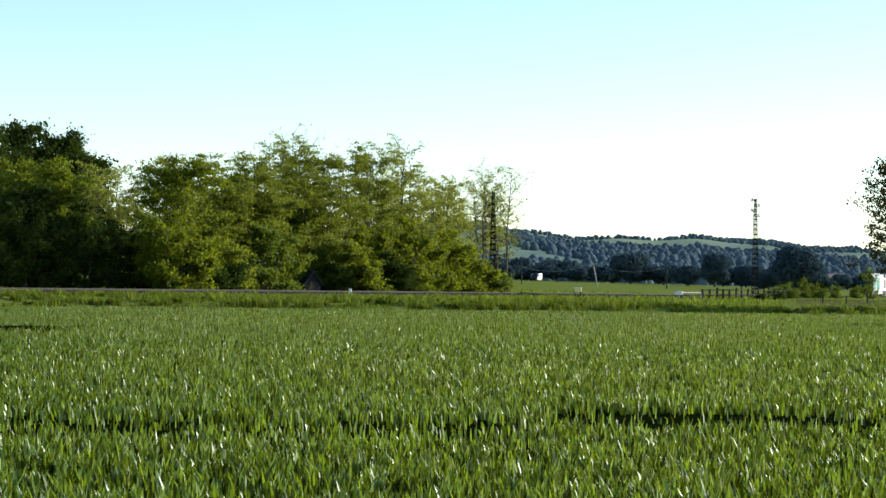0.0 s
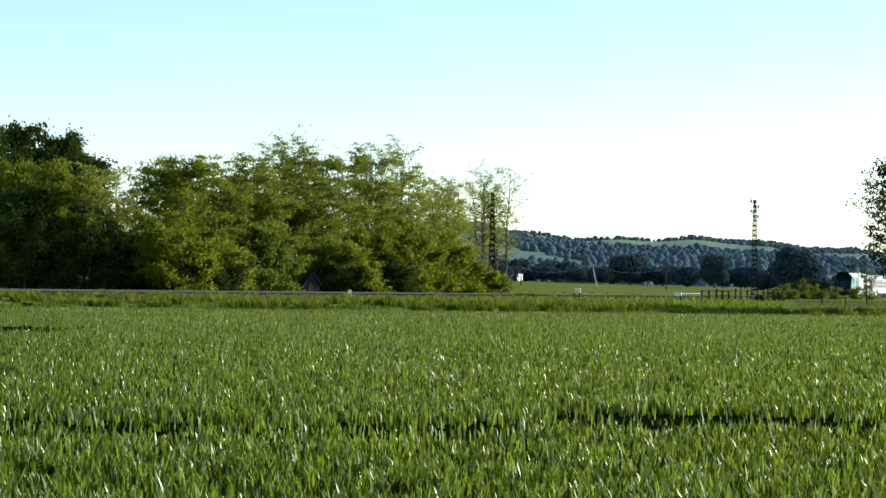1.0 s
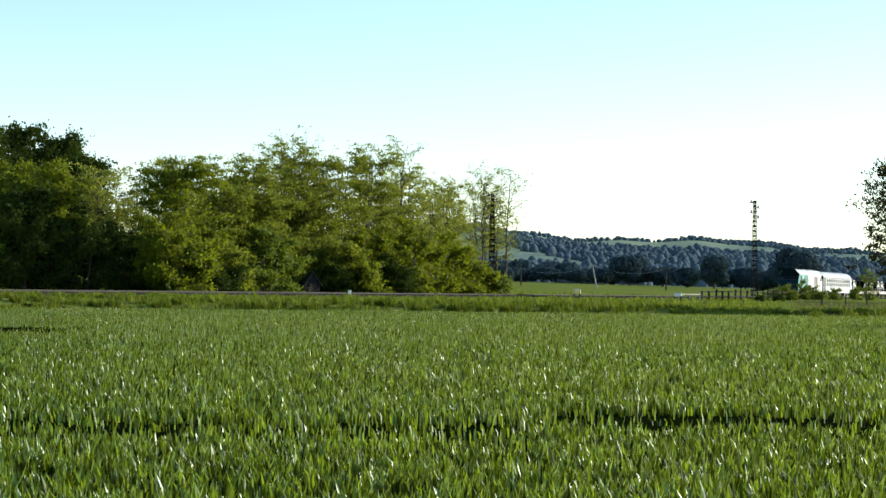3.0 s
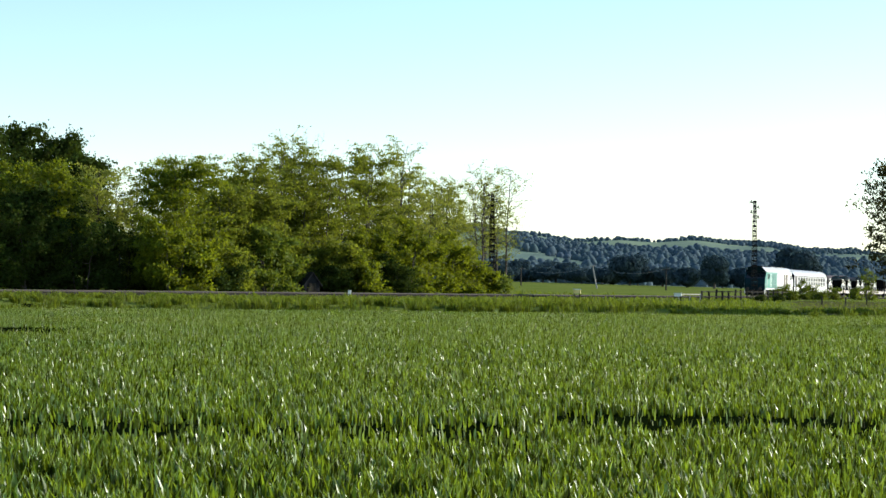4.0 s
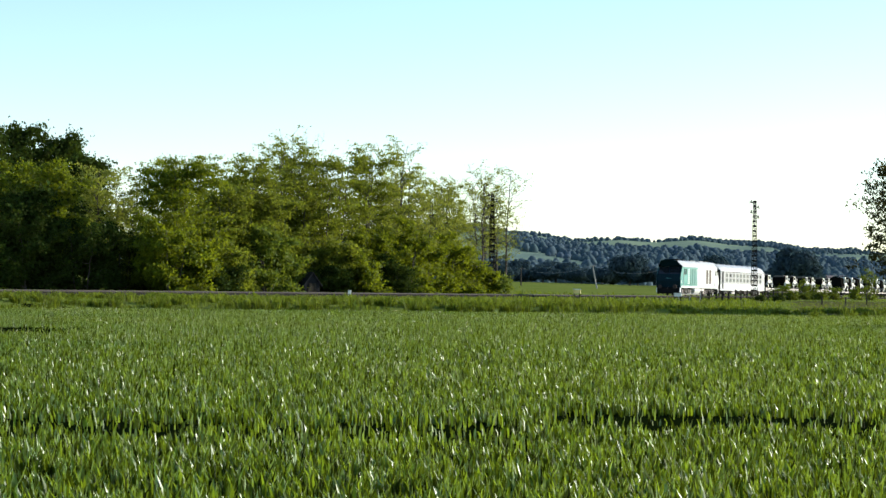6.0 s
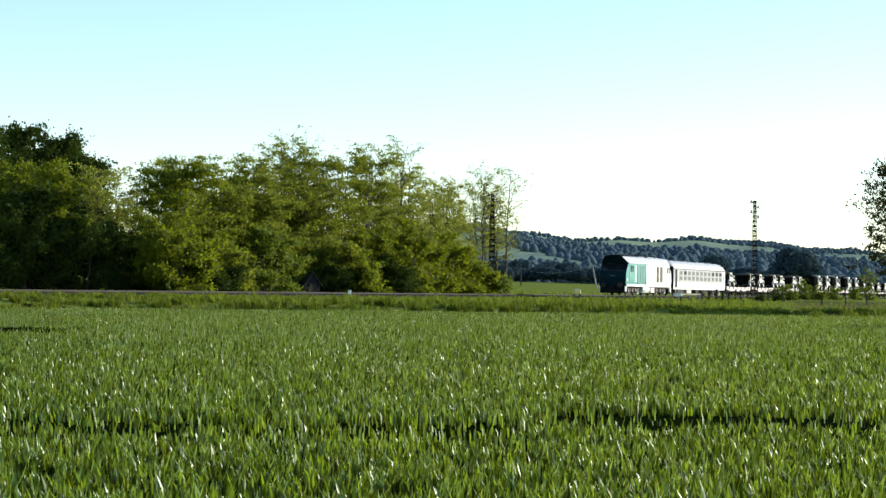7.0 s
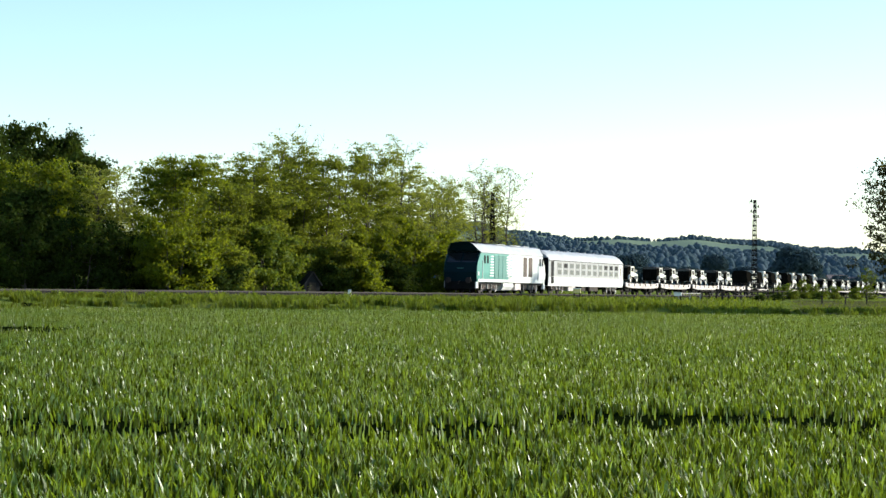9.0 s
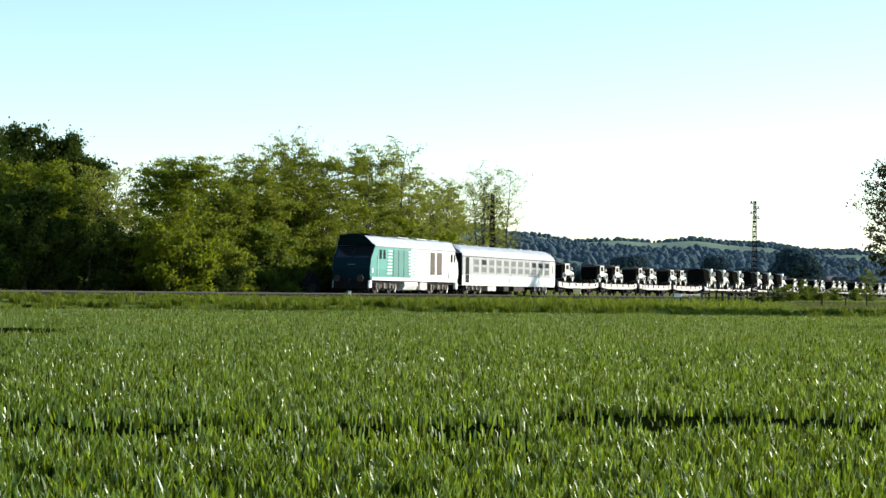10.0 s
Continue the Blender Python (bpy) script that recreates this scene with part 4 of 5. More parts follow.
FAR = [
    (76.5, 430, 10.8, 15.0),
    (72.7, 440, 5.0, 10.1),
    (84.7, 450, 5.1, 11.6),
    (71.7, 520, 9.7, 9.8),
    (53.2, 560, 9.6, 15.3),
    (65.0, 580, 6.2, 11.6),
    (42.3, 600, 5.4, 15.5),
    (35.7, 620, 7.1, 21.3),
    (25.1, 600, 4.8, 13.8),
    (86.1, 560, 6.8, 14.5),
    (50.9, 600, 4.8, 15.5),
    (21.3, 640, 8.0, 16.5),
    (12.3, 650, 7.4, 16.8),
    (3.0, 650, 8.1, 22.4),
    (123.2, 600, 3.7, 12.0),
    (132.6, 620, 5.0, 14.2),
    (120.2, 620, 3.9, 10.7),
    (118.0, 585, 5.2, 9.5),
    (126.5, 595, 4.8, 9.0),
    (17.0, 575, 5.6, 12.0),
    (30.0, 590, 5.2, 12.5),
    (39.5, 585, 5.0, 11.0),
    (46.5, 575, 5.6, 11.5),
    (58.0, 585, 5.4, 12.0),
    (62.5, 560, 6.4, 10.0),
    (67.5, 545, 6.0, 11.0),
    (79.5, 560, 6.0, 12.0),
    (92.5, 560, 5.5, 12.0),
    (99.0, 570, 5.0, 12.0),
    (106.0, 575, 4.8, 12.0),
]

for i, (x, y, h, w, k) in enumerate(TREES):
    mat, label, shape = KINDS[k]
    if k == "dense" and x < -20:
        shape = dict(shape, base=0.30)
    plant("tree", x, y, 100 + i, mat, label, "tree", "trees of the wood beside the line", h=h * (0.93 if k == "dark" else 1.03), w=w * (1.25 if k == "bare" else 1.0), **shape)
# the d shrubs' dark leaf colour stands in for shade under the wood
SHRUB_LOOK = {"d": ("leaf_dark", "shrub under the trees, leaf colour darkened for shade"), "y": ("leaf_yellow", "sunlit yellow-green shrub beside the line"),
              "o": ("leaf_olive", "olive green shrub at the wood's edge"), "f": ("leaf_fresh", "pale fresh green pointed shrub")}
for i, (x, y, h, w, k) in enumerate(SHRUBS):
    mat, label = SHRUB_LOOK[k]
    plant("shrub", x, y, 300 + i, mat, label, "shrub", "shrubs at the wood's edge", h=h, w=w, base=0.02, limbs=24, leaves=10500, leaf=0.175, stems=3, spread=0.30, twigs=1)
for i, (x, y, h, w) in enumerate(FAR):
    far_tree(x, y, h, w, 500 + i, "rounded tree of the far hedge row, leaves tinted for haze")
plant("field_tree", 44.3, 185.0, 700, "leaf_dim", "tall loose-crowned tree with hanging leafy boughs in the meadow", "tree", h=12.2, w=9.8, base=0.14, limbs=56, leaves=12500, leaf=0.25, stems=2, spread=0.42)
# tall unseen trees to the right, added for the long shadows across the field
for i, (x, y, h, w) in enumerate([(64.5, 107.5, 17.5, 5.5), (65.5, 76.5, 17.0, 4.5), (76.0, 112.0, 18.0, 6.0)]):
    plant("lane_tree", x, y, 760 + i, "leaf_dim", "tall slender unseen tree, added for its shadow on the field", "tree", "trees along the lane", h=h, w=w, base=0.2, limbs=44, leaves=13000, leaf=0.45, stems=1, spread=0.5)
# young growth between the meadow and the line
for i, (x, y, h, w) in enumerate([(38.8, 224, 1.5, 1.5), (40.7, 222, 2.2, 1.3), (42.4, 226, 1.4, 1.5), (37.2, 220, 1.0, 1.4), (44.5, 224, 1.2, 1.6), (35.0, 198, 0.9, 1.0), (46.6, 216, 3.4, 1.8), (47.6, 226, 1.3, 1.6), (41.7, 218, 0.8, 1.4)]):
    plant("shrub", x, y, 720 + i, "verge", "yellow-green sapling scrub along the fence", "shrub", "scrub along the fence", h=h, w=w, base=0.03, limbs=30, leaves=2200, leaf=0.12, stems=5, spread=0.17)
for i, (x, y, h, w) in enumerate([(29.4, 172, 0.5, 0.9), (27.3, 170, 0.4, 0.8)]):
    plant("shrub", x, y, 740 + i, "leaf_dark", "low dark bramble bush by the meadow fence", "shrub", "brambles in the verge", h=h, w=w, base=0.02, limbs=24, leaves=2200, leaf=0.09, stems=4, spread=0.16)


# ---- woods on the far ridge ----
def ridge_woods():
    rng = np.random.default_rng(31)
    dome = Shape()
    for k in range(17000):
        y = rng.uniform(850, 3100)
        az = rng.uniform(-0.05, 0.25)
        x = az * y
        belt = math.sin(y * 0.0065 + az * 22) + 0.6 * math.sin(az * 55 + y * 0.002) + rng.normal(0, 0.35)
        if belt < (0.75 if y > 1900 else -0.1 if y > 1400 else -1.2) or (y < 1400 and k % 2):
            # single trees stand along the ridge
            if y < 2700 or rng.random() > 0.14:
                continue
        r = rng.uniform(1.6, 4.2) * (0.7 + y / 3500) * (0.75 if y > 1900 else 1)
        h = r * rng.uniform(1.0, 1.7)
        z = float(ground_z(x, y))
        turn = rng.uniform(0, 6.28)
        rings = []
        for wide, up in ((1.0, -0.3), (0.95, 0.45), (0.40, 1.0)):
            rings.append([(x + r * wide * w * math.cos(turn + a), y + r * wide * w * math.sin(turn + a), z + h * up * v)
                          for a, w, v in zip([1.047 * i for i in range(6)], rng.uniform(0.75, 1.2, 6), rng.uniform(0.85, 1.1, 6))])
        dome.loft(rings)
    return dome


tagged(part("far_woods", ridge_woods(), M["wood_hazed"], smooth=True), "woods in belts on the far hillside, tinted blue for haze", "woods", kind="stuff")


# ---- wheat ----
def blades(x, y, z, length, width, lean, rng, bend=0.5, az=None):
    """Bent grass blades of two pieces each; az: the way in which each one leans."""
    n = len(x)
    a = rng.uniform(0, 2 * math.pi, n) if az is None else az - math.pi / 2
    side = np.stack([np.cos(a), np.sin(a), np.zeros(n)], 1) * (width / 2)[:, None]
    b = a + math.pi / 2 + rng.normal(0, 0.4, n)
    tilt = np.abs(rng.normal(0.0, bend, n))
    out = np.stack([np.cos(b) * np.sin(tilt) + lean[0], np.sin(b) * np.sin(tilt) + lean[1], np.cos(tilt) * 1.0], 1)
    out /= np.linalg.norm(out, axis=1)[:, None]
    root = np.stack([x, y, z], 1)
    mid = root + np.array([0, 0, 1.0]) * (length * 0.35)[:, None] + out * (length * 0.25)[:, None]
    over = out + np.stack([np.cos(b), np.sin(b), -0.35 * np.ones(n)], 1) * rng.uniform(0.0, 0.55, n)[:, None]
    over /= np.linalg.norm(over, axis=1)[:, None]
    tip = mid + over * (length * 0.45)[:, None]
    v = np.stack([root - side, root + side, mid + side, mid - side, tip], 1).reshape(-1, 3)
    k = np.arange(n) * 5
    return v, np.stack([k, k + 1, k + 2, k + 3], 1), np.stack([k + 3, k + 2, k + 4], 1)


def blade_mesh(name, v, quads, tips, mat):
    me = bpy.data.meshes.new(name)
    n, m = len(quads), len(tips)
    me.vertices.add(len(v)), me.loops.add(4 * n + 3 * m), me.polygons.add(n + m)
    me.vertices.foreach_set("co", v.astype(np.float32).ravel())
    me.loops.foreach_set("vertex_index", np.concatenate([quads.ravel(), tips.ravel()]).astype(np.int32))
    me.polygons.foreach_set("loop_start", np.concatenate([np.arange(0, 4 * n, 4), 4 * n + np.arange(0, 3 * m, 3)]).astype(np.int32))
    me.polygons.foreach_set("loop_total", np.concatenate([np.full(n, 4), np.full(m, 3)]).astype(np.int32))
    me.materials.append(mat)
    me.update(calc_edges=True)
    return me


def wheat_field():
    rng = np.random.default_rng(7)
    # plants of four blades; their density falls with distance as the blades run together
    ring = np.arange(6.5, 89.0, 0.25)
    dens = 310.0 * np.minimum(1.0, (12.0 / ring) ** 1.1)
    count = dens * (ring * 0.5 + 1.4) * 0.25
    d = np.repeat(ring, count.astype(int)) + rng.uniform(0, 0.25, int(count.astype(int).sum()))
    n = len(d)
    x = rng.uniform(-1, 1, n) * (d * 0.25 + 0.7)
    lift = rng.normal(0, 0.03, n)
    d, x, lift = np.repeat(d, 4), np.repeat(x, 4), np.repeat(lift, 4)
    n = len(d)
    loose = np.maximum(0.018, 0.0006 * d)
    d, x = d + rng.normal(0, 1, n) * loose, x + rng.normal(0, 1, n) * loose
    keep = (d < field_edge(x)) & (from_track(x, d)[1] > 5.5)
    x, d, lift = x[keep], d[keep], lift[keep]
    n = len(d)
    lump = np.array([noise.noise((a * 0.35, b * 0.35, 0)) + 0.6 * noise.noise((a * 1.3, b * 1.3, 5)) for a, b in zip(x, d)])
    width = np.maximum(0.0145, 0.00017 * d) * rng.uniform(0.7, 1.3, n)
    length = rng.uniform(0.075, 0.120, n)
    root = SOIL - 0.01 + 0.0 * d
    tuft = np.array([noise.noise((a * 3.0, b * 3.0, 9)) + 0.7 * noise.noise((a * 8.0, b * 8.0, 2)) for a, b in zip(x, d)])
    length *= np.clip(0.97 + 0.55 * tuft, 0.45, 1.3) * (1 + 0.2 * lump) * (1 + 3 * lift)
    # tramlines where the crop stands low
    wob = 0.5 * lump + 0.25 * tuft
    lane = sm(1.5, 0.9, np.abs(d - (13.2 - 0.10 * x + wob))) * sm(1.0, 0.3, x) + sm(1.5, 0.9, np.abs(d - 14.6 - wob)) * sm(0.6, 1.0, x) + 1.0 * sm(4.5, 2.0, np.abs(d - 43 - 2 * wob)) * sm(-7.0, -8.5, x)
    # bare gaps between the tufts
    lane = np.maximum(lane, 0.9 * sm(-0.08, -0.42, tuft))
    keep = rng.random(n) > lane * np.clip(0.95 + 0.3 * lump + 0.3 * tuft, 0, 0.985)
    x, d, root, length, width = x[keep], d[keep], root[keep], length[keep], width[keep]
    near = d < 34
    v, f, tips = blades(x[near], d[near], root[near], length[near], width[near], (-0.03, 0.0), rng, 0.19)
    # farther off a blade is one straight piece
    x, d, root, length, width = x[~near], d[~near], root[~near], length[~near], width[~near]
    n = len(x)
    a, tilt = rng.uniform(0, 2 * math.pi, n), np.abs(rng.normal(0, 0.3, n))
    side = np.stack([np.cos(a), np.sin(a), 0 * a], 1) * (width * 0.6)[:, None]
    low = np.stack([x, d, root], 1)
    tip = low + np.stack([-np.sin(a) * np.sin(tilt), np.cos(a) * np.sin(tilt), np.cos(tilt)], 1) * (length * 1.02)[:, None]
    tips = np.concatenate([tips, len(v) + np.arange(3 * n).reshape(n, 3)])
    v = np.concatenate([v, np.stack([low - side, low + side, tip], 1).reshape(-1, 3)])
    tagged(new("wheat_crop", blade_mesh("wheat_crop", v, f, tips, M["wheat"])), "dense green young wheat with glinting leaf blades", "wheat crop", kind="stuff")


wheat_field()


def verge_grass():
    rng = np.random.default_rng(9)
    n = 130000
    az = rng.uniform(-0.245, 0.245, n)
    y = np.where(rng.random(n) < 0.6, 79 + 27 * rng.random(n) ** 1.2, 1 / rng.uniform(1 / 300, 1 / 88, n))
    x = az * y
    s, u = from_track(x, y)
    e = y - field_edge(x)
    lump = np.array([noise.noise((a * 0.5, b * 0.25, 3)) + 0.5 * noise.noise((a * 1.9, b * 0.8, 8)) for a, b in zip(x, y)])
    keep = ((e > np.where(x > 8, 2.2, 0.7)) | ((u < 7.5) & (u > 0))) & ((u > 2.3) | (u < -2.6)) & (lump > -0.55) & (u > -40) & ((x / y < 0.172) | (e < 5) | (rng.random(n) < 0.5))
    x, y, e, u, lump = x[keep], y[keep], e[keep], u[keep], lump[keep]
    n = len(x)
    bank = np.exp(-(e / 14) ** 2) * (1 - 0.7 * sm(9, 14, x))
    length = (rng.uniform(0.14, 0.30, n) + (0.18 + 0.42 * bank) * np.clip(lump + 0.15, 0, 1)) * np.where((u < 7) & (u > 0), 0.6, 1.0) * np.where((x / y > 0.172) & (e > 5), 0.4, 1.0)
    clump = np.array([noise.noise((a * 1.3, b * 0.45, 21)) for a, b in zip(x, y)])
    length *= np.clip(0.72 + 1.5 * clump, 0.22, 1.5)
    width = np.maximum(0.02, 0.0004 * y) * rng.uniform(0.7, 1.4, n)
    low = rng.random(n) < np.where((e > 0) & (e < 16) & (u > 3), 0.65, 1.0)
    length = np.where((e > 0) & (e < 16) & (u > 3), 0.7, 1.0) * length
    x, y, length, width = x[low], y[low], length[low], width[low]
    # tussocks: tufts of long blades falling outwards
    m, per = 1050, 80
    cy = 79 + 24 * rng.random(m) ** 1.3
    cx = rng.uniform(-0.24, 0.24, m) * cy
    ce, cu = cy - field_edge(cx), from_track(cx, cy)[1]
    ok = (ce > np.where(cx > 8, 2.4, 1.0)) & (cu > 3.0)
    cx, cy, ce = cx[ok], cy[ok], ce[ok]
    m = len(cx)
    size = rng.uniform(0.7, 1.35, m) * (1 - 0.35 * sm(9, 14, cx)) * (0.75 + 0.25 * sm(4, 1, ce)) * (1 - 0.3 * sm(-10, -16, cx))
    way = rng.uniform(0, 2 * math.pi, (m, per))
    off = rng.uniform(0.02, 0.34, (m, per)) * size[:, None]
    tx, ty = (cx[:, None] + np.cos(way) * off).ravel(), (cy[:, None] + np.sin(way) * off).ravel()
    tl = (rng.uniform(0.28, 0.56, (m, per)) * size[:, None]).ravel()
    tw = np.full(m * per, 0.034) * rng.uniform(0.7, 1.3, m * per)
    v2, f2, tips2 = blades(tx, ty, ground_z(tx, ty) - 0.02, tl, tw, (-0.05, 0), rng, 0.75, way.ravel())
    v, f, tips = blades(x, y, ground_z(x, y) - 0.02, length, width, (-0.15, 0), rng, 0.5)
    f2, tips2 = f2 + len(v), tips2 + len(v)
    v, f, tips = np.concatenate([v, v2]), np.concatenate([f, f2]), np.concatenate([tips, tips2])
    tagged(new("verge_grass", blade_mesh("verge_grass", v, f, tips, M["verge"])), "tall tufted yellow-green grass on the railway bank", "grass", kind="stuff")


verge_grass()


# ---- lattice masts ----
def lattice_mast(x, y, height, label, bracket):
    z = float(ground_z(x, y))
    m = empty("lattice_mast", pose(x, y, z, 0, 0, 20), label, "lattice mast", "old masts along the line")
    w0, w1 = 0.27, 0.11

    def half(zz):
        return w0 + (w1 - w0) * zz / height
    for sx in (-1, 1):
        for sy in (-1, 1):
            part("corner_leg", Shape().tube([(sx * w0, sy * w0, -0.3), (sx * w1, sy * w1, height)], 0.034, 4), M["steel"], m)
    n = int(height / 0.53)
    for i in range(n):
        za, zb = i * height / n, (i + 1) * height / n
        a, b = half(za), half(zb)
        k = 1 if i % 2 else -1
        for p, q in (((-a * k, -a), (b * k, -b)), ((-a * k, a), (b * k, b)), ((-a, -a * k), (-b, b * k)), ((a, -a * k), (b, b * k))):
            part("diagonal", Shape().tube([(p[0], p[1], za), (q[0], q[1], zb)], 0.014, 4), M["steel"], m)
        # batten plates tie the four legs
        for x0, x1, y0, y1 in ((-b, b, -b - 0.012, -b), (-b, b, b, b + 0.012), (-b - 0.012, -b, -b, b), (b, b + 0.012, -b, b)):
            part("batten_plate", Shape().box(x0, x1, y0, y1, zb - 0.17, zb), M["steel"], m)
    part("footing", Shape().box(-0.6, 0.6, -0.6, 0.6, -0.4, 0.25, 0.08), M["ballast"], m, "concrete footing")
    for i in range(bracket):
        zz = height - 0.25 - i * 0.55
        sgn = 1 if i % 2 else -1
        part("crossarm", Shape().tube([(-0.2 * sgn, 0, zz), (0.62 * sgn, 0, zz)], 0.04, 5), M["steel"], m)
        ins = Shape()
        for k in range(4):
            ins.tube([(0.42 * sgn, 0, zz + 0.03 + k * 0.07), (0.42 * sgn, 0, zz + 0.09 + k * 0.07)], 0.09, 8)
        part("insulator", ins, M["ceramic"], m)
    return m, z


mast_a, za = lattice_mast(4.74, 190.0, 9.9, "old dark lattice steel mast among the thin trees", 5)
mast_b, zb = lattice_mast(34.0, 215.0, 10.8, "tall lattice steel mast with insulator brackets in the meadow", 4)
for k in (0.05, 1.75):
    part("stay_arm", Shape().tube([(0, 0, 10.7 - k), (-0.75, 0.1, 10.72 - k), (-1.3, 0.2, 10.65 - k)], 0.02, 4), M["wire"], mast_b)
part("drop_wire", Shape().tube([(-0.62, 0.1, 10.7), (-0.55, 0.1, 9.8), (-0.62, 0.1, 9.0)], 0.010, 4), M["wire"], mast_b)


# ---- poles and wires beyond the line ----
def pole(x, y, height, tilt, mat, label):
    z = float(ground_z(x, y))
    p = empty("line_pole", pose(x, y, z, 0, tilt, 0), label, "pole", "poles of the far wire line")
    part("shaft", Shape().tube([(0, 0, -0.4), (0, 0, height)], [0.16, 0.10], 8), M[mat], p)
    part("crossarm", Shape().box(-0.6, 0.6, -0.06, 0.06, height - 0.35, height - 0.2), M[mat], p)
    for k in (-0.5, 0.0, 0.5):
        part("insulator", Shape().tube([(k, 0, height - 0.2), (k, 0, height)], 0.05, 6), M["ceramic"], p)
    return Vector((x - height * math.sin(-radians(tilt)), y, z + height))


heads = [pole(17.9, 450.0, 4.1, 0, "timber", "dark upright wooden wire pole by the far road"),
        pole(32.9, 420.0, 5.1, -11, "timber_pale", "pale leaning concrete wire pole in the far field"),
        pole(46.5, 410.0, 4.6, 0, "timber", "dark upright wooden wire pole by the far road")]
for a, b in zip(heads[:-1], heads[1:]):
    for off in (-0.4, 0.4):
        pts = [a.lerp(b, i / 12) + Vector((off, 0, -0.1 - 1.4 * 4 * (i / 12) * (1 - i / 12))) for i in range(13)]
        tagged(part("wire", Shape().tube(pts, 0.013, 4), M["wire"]), "sagging pale overhead wire", "wire", "far overhead wires")


# ---- trackside things ----
def hut(x, y):
    z = float(ground_z(x, y))
    h = empty("trackside_hut", pose(x, y, z, 0, 0, 28), "small dark gabled trackside hut under the trees", "hut")
    part("walls", Shape().add([(-0.6, -0.55, -0.1), (0.6, -0.55, -0.1), (0.6, 0.55, -0.1), (-0.6, 0.55, -0.1), (-0.6, -0.55, 0.95), (0.6, -0.55, 0.95), (0.6, 0.55, 0.95), (-0.6, 0.55, 0.95), (0, -0.55, 1.75), (0, 0.55, 1.75)],
                              [(0, 1, 5, 8, 4), (2, 3, 7, 9, 6), (1, 2, 6, 5), (3, 0, 4, 7), (4, 8, 9, 7), (5, 6, 9, 8), (3, 2, 1, 0)]), M["hut"], h, "dark plank walls")
    for sg in (1, -1):
        part("roof_panel", Shape().slab([(0, 1.84), (sg * 0.78, 0.80), (sg * 0.74, 0.74), (0, 1.76)], -0.68, 0.68), M["hut_roof"], h, "steep dark roof slope")
    d = part("door", Shape().box(-0.28, 0.28, -0.58, -0.55, 0.0, 1.0), M["timber"], h, "weathered plank door")
    part("handle", Shape().box(0.18, 0.22, -0.61, -0.58, 0.45, 0.58), M["steel"], d)
    part("post", Shape().box(-0.62, -0.5, -1.05, -0.93, -0.3, 0.6, 0.02), M["timber"], h)


hut(-9.9, 146.5)
mp = empty("marker_post", Matrix.Translation(on_track(-5.5, 2.3, -0.4)), "short white distance marker post beside the ballast", "marker post")
part("post", Shape().box(-0.10, 0.10, -0.07, 0.07, -0.2, 0.52, 0.02), M["marker"], mp)
part("cap", Shape().prism([(-0.12, -0.09), (0.12, -0.09), (0.12, 0.09), (-0.12, 0.09)], 0.52, 0.56), M["marker"], mp)


def cable_box(x, y, w, h, label, mat, sink):
    z = float(ground_z(x, y))
    b = empty("cable_box", pose(x, y, z), label, "cable box", "cable boxes by the line")
    part("cabinet", Shape().box(-w / 2, w / 2, -0.2, 0.2, sink, h, 0.03), M[mat], b)
    part("lid", Shape().box(-w / 2 - 0.03, w / 2 + 0.03, -0.23, 0.23, h, h + 0.06, 0.02), M["marker"], b, "white lid")
    for k in (-1, 1):
        part("leg", Shape().box(k * w * 0.4 - 0.04, k * w * 0.4 + 0.04, -0.05, 0.05, -0.2, sink, 0.0), M["timber"], b)


cable_box(10.24, 150.0, 0.55, 0.80, "small yellow and white cable box on legs in the grass", "yellow", 0.50)
cable_box(19.7, 165.0, 0.6, 0.66, "small white cable box on legs in the grass", "marker", 0.42)


# ---- meadow fence ----
def fence():
    f = empty("meadow_fence", pose(0, 0, 0), "weathered wooden post and rail fence across the meadow", "fence")
    a, b = Vector((22.4, 170.0, 0)), Vector((43.0, 232.0, 0))
    n = 21
    rng = random.Random(4)
    tops = []
    for i in range(n):
        p = a.lerp(b, i / (n - 1))
        z = float(ground_z(p.x, p.y))
        hgt = rng.uniform(0.85, 1.05)
        part("post", Shape().box(-0.075, 0.075, -0.075, 0.075, -0.3, hgt, 0.02), M["timber"], f, m=pose(p.x, p.y, z, rng.uniform(-4, 4), rng.uniform(-4, 4), 20))
        tops.append(Vector((p.x, p.y, z + 0.82)))
    for i in range(n - 1):
        for drop in (0.0, 0.4):
            part("rail_bar", Shape().tube([tops[i] - Vector((0, 0, drop)), tops[i + 1] - Vector((0, 0, drop))], 0.04, 5), M["timber"], f)
    # a lower barrier runs on towards the line
    p, q = Vector((19.9, 166.0, 0)), Vector((22.2, 169.6, 0))
    for i in range(3):
        c = p.lerp(q, i / 2)
        part("post", Shape().box(-0.05, 0.05, -0.05, 0.05, -0.3, 0.62, 0.01), M["timber_pale"], f, m=pose(c.x, c.y, float(ground_z(c.x, c.y))))
    part("rail_bar", Shape().tube([p + Vector((0, 0, float(ground_z(p.x, p.y)) + 0.6)), q + Vector((0, 0, float(ground_z(q.x, q.y)) + 0.6))], 0.045, 5), M["timber_pale"], f)


fence()
for x, y, h in ((28.9, 150.0, 0.62), (30.7, 150.0, 0.58), (32.3, 150.0, 0.6), (34.2, 150.0, 0.55)):
    st = empty("fence_stake", pose(x, y, float(ground_z(x, y))), "lone weathered wooden stake in the dry meadow", "stake", "stakes in the dry meadow")
    part("shaft", Shape().box(-0.05, 0.05, -0.05, 0.05, -0.3, h, 0.02), M["timber"], st)


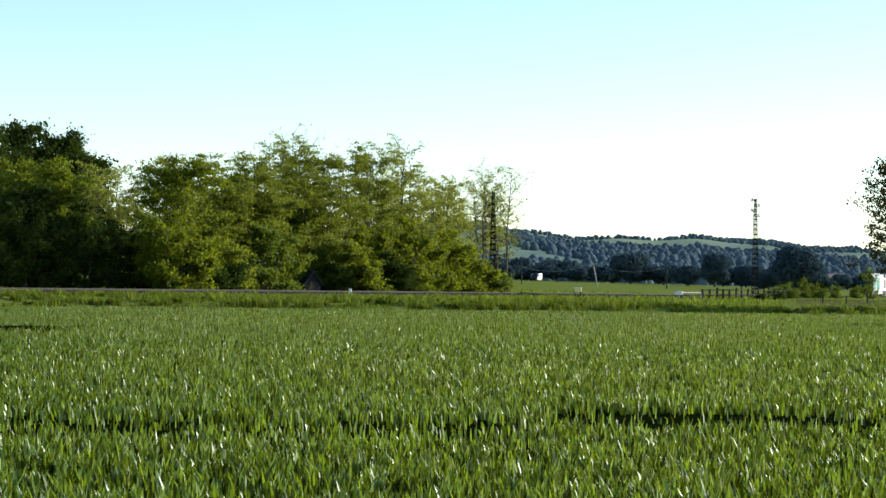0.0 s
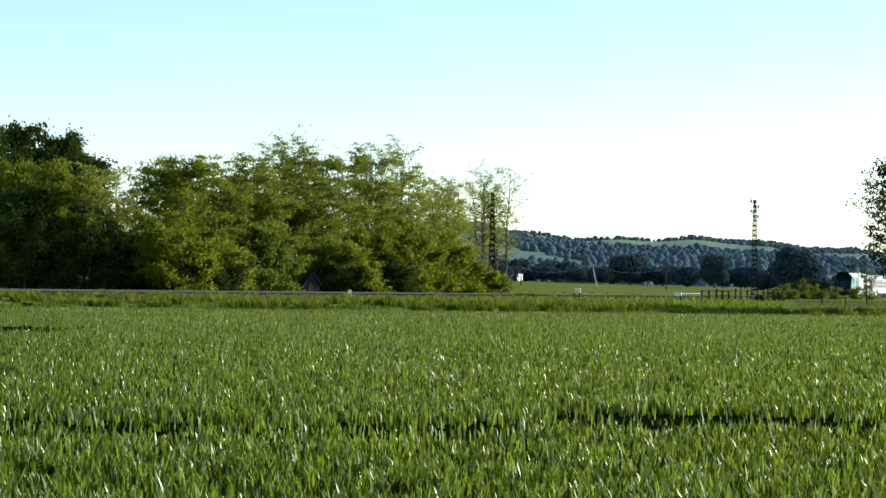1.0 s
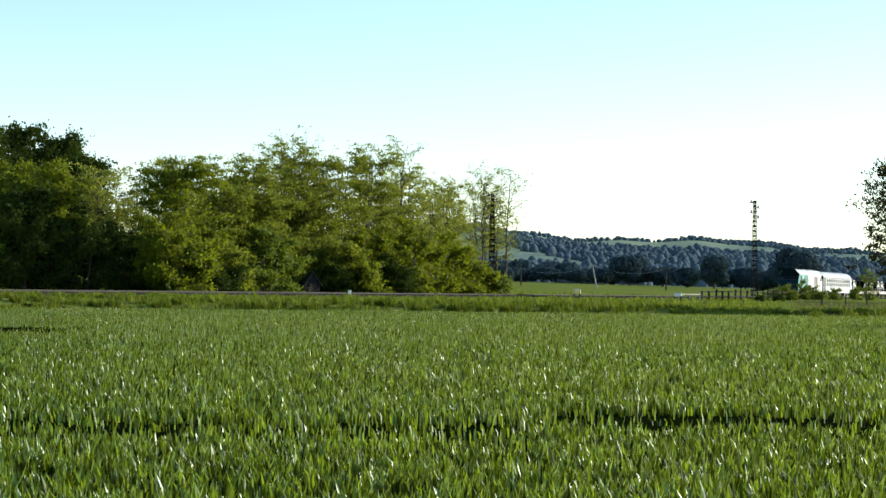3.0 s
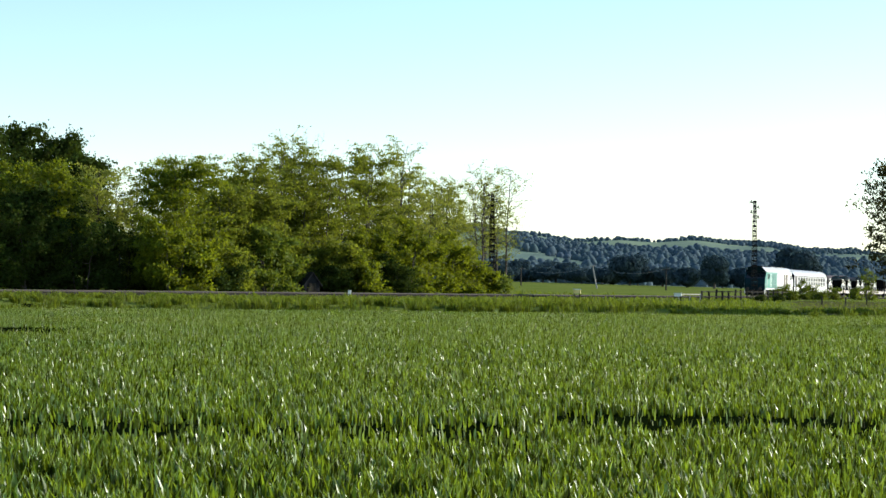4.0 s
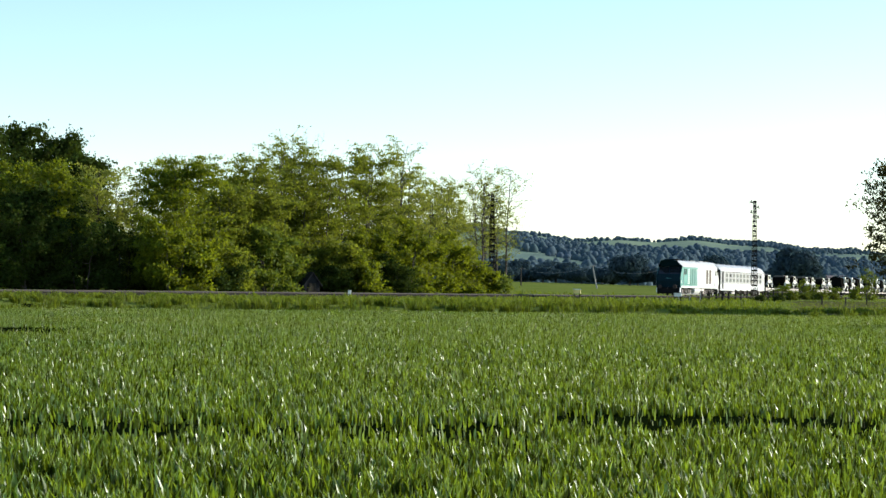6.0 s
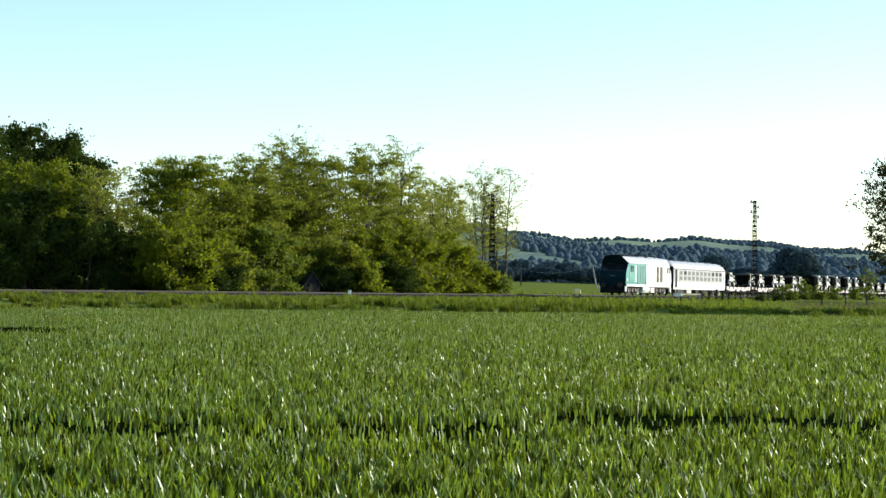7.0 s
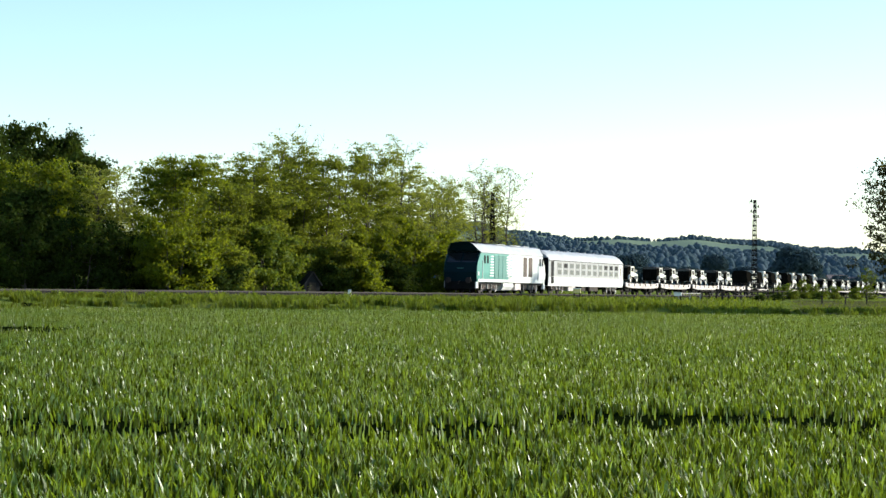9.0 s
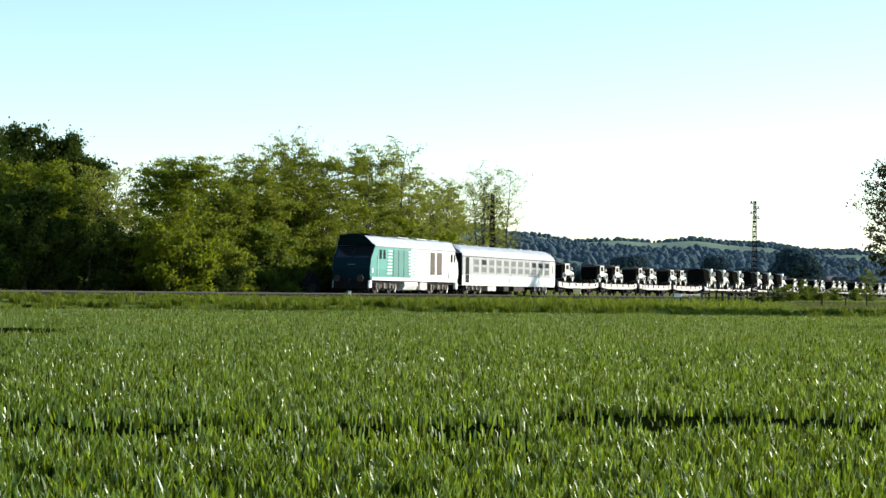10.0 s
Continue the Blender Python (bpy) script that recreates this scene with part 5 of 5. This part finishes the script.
# ---- far houses and the van ----
def house(x, y, w, h, turn):
    o = empty("farmhouse", pose(x, y, float(ground_z(x, y)), 0, 0, turn), "small far pale-walled farmhouse behind the trees", "house", "far farmhouses")
    part("wall", Shape().box(-w / 2, w / 2, -w * 0.35, w * 0.35, -1, h), M["plaster"], o)
    part("roof", Shape().extrude_x([(-w * 0.42, h - 0.1), (w * 0.42, h - 0.1), (0, h + w * 0.26)], -w / 2 - 0.4, w / 2 + 0.4), M["tiles"], o)
    for k in (-0.28, 0.0, 0.28):
        wd = part("window", Shape().box(k * w - 0.5, k * w + 0.5, -w * 0.35 - 0.05, -w * 0.35, 0.9, 2.3), M["marker"], o)
        part("pane", Shape().box(k * w - 0.4, k * w + 0.4, -w * 0.35 - 0.08, -w * 0.35 - 0.05, 1.0, 2.2), M["glass"], wd)


house(128.0, 640.0, 6.5, 3.4, 15)
house(136.5, 655.0, 6.0, 3.2, -20)


def van():
    v = empty("delivery_van", pose(0, 0, 0), "white van driving along the far road, its front blackened for shade", "van")
    part("body", Shape().slab([(-2.6, 0.35), (2.5, 0.35), (2.65, 0.6), (2.6, 1.05), (1.75, 1.25), (1.05, 2.15), (0.8, 2.3), (-2.5, 2.3), (-2.65, 2.1)], -0.98, 0.98), M["white"], v)
    part("windscreen", Shape().slab([(1.80, 1.26), (1.86, 1.26), (1.16, 2.12), (1.10, 2.12)], -0.85, 0.85), M["glass"], v)
    # black strip added above the windscreen, as shade on the front
    part("roof_shade", Shape().slab([(1.08, 2.17), (1.14, 2.17), (0.86, 2.33), (0.80, 2.33)], -0.95, 0.95), M["black"], v)
    for y in (0.985, -0.985):
        part("side_window", Shape().slab([(0.5, 1.25), (1.5, 1.25), (0.95, 2.0), (0.5, 2.0)], y - 0.012, y + 0.012), M["glass"], v)
        for x in (1.65, -1.6):
            part("wheel", Shape().slab([(x + 0.34 * math.cos(2 * math.pi * k / 14), 0.34 + 0.34 * math.sin(2 * math.pi * k / 14)) for k in range(14)], y - 0.1, y + 0.08), M["rubber"], v)
    # black cover added over bonnet and front, in place of their shade
    part("front_shade", Shape().slab([(1.72, 1.285), (2.62, 1.085), (2.70, 0.6), (2.56, 0.33), (2.3, 0.33), (1.9, 1.0)], -1.0, 1.0), M["black"], v, "black cover on bonnet and front, in place of shade")
    for y in (0.7, -0.7):
        part("headlight", Shape().box(2.55, 2.66, y - 0.18, y + 0.18, 0.75, 0.98), M["glass_pale"], v)
        part("tail_light", Shape().box(-2.68, -2.6, y - 0.1, y + 0.1, 0.9, 1.4), M["tiles"], v)
    return v


VAN = van()


def motions():
    times = [i * 0.25 for i in range(41)]
    for thing, back, half, up, turned in MOVERS:
        walk(thing, [(t, train_pose(run_s(t) + back, half, up, turned)) for t in times])
    rows = []
    for t in [i * 0.5 for i in range(21)]:
        x, y = 26.4 - 6.1 * t, 560.0 - 16.5 * t
        rows.append((t, pose(x, y, float(ground_z(x, y)), 0, 0, math.degrees(math.atan2(-16.5, -6.1)))))
    walk(VAN, rows)


motions()
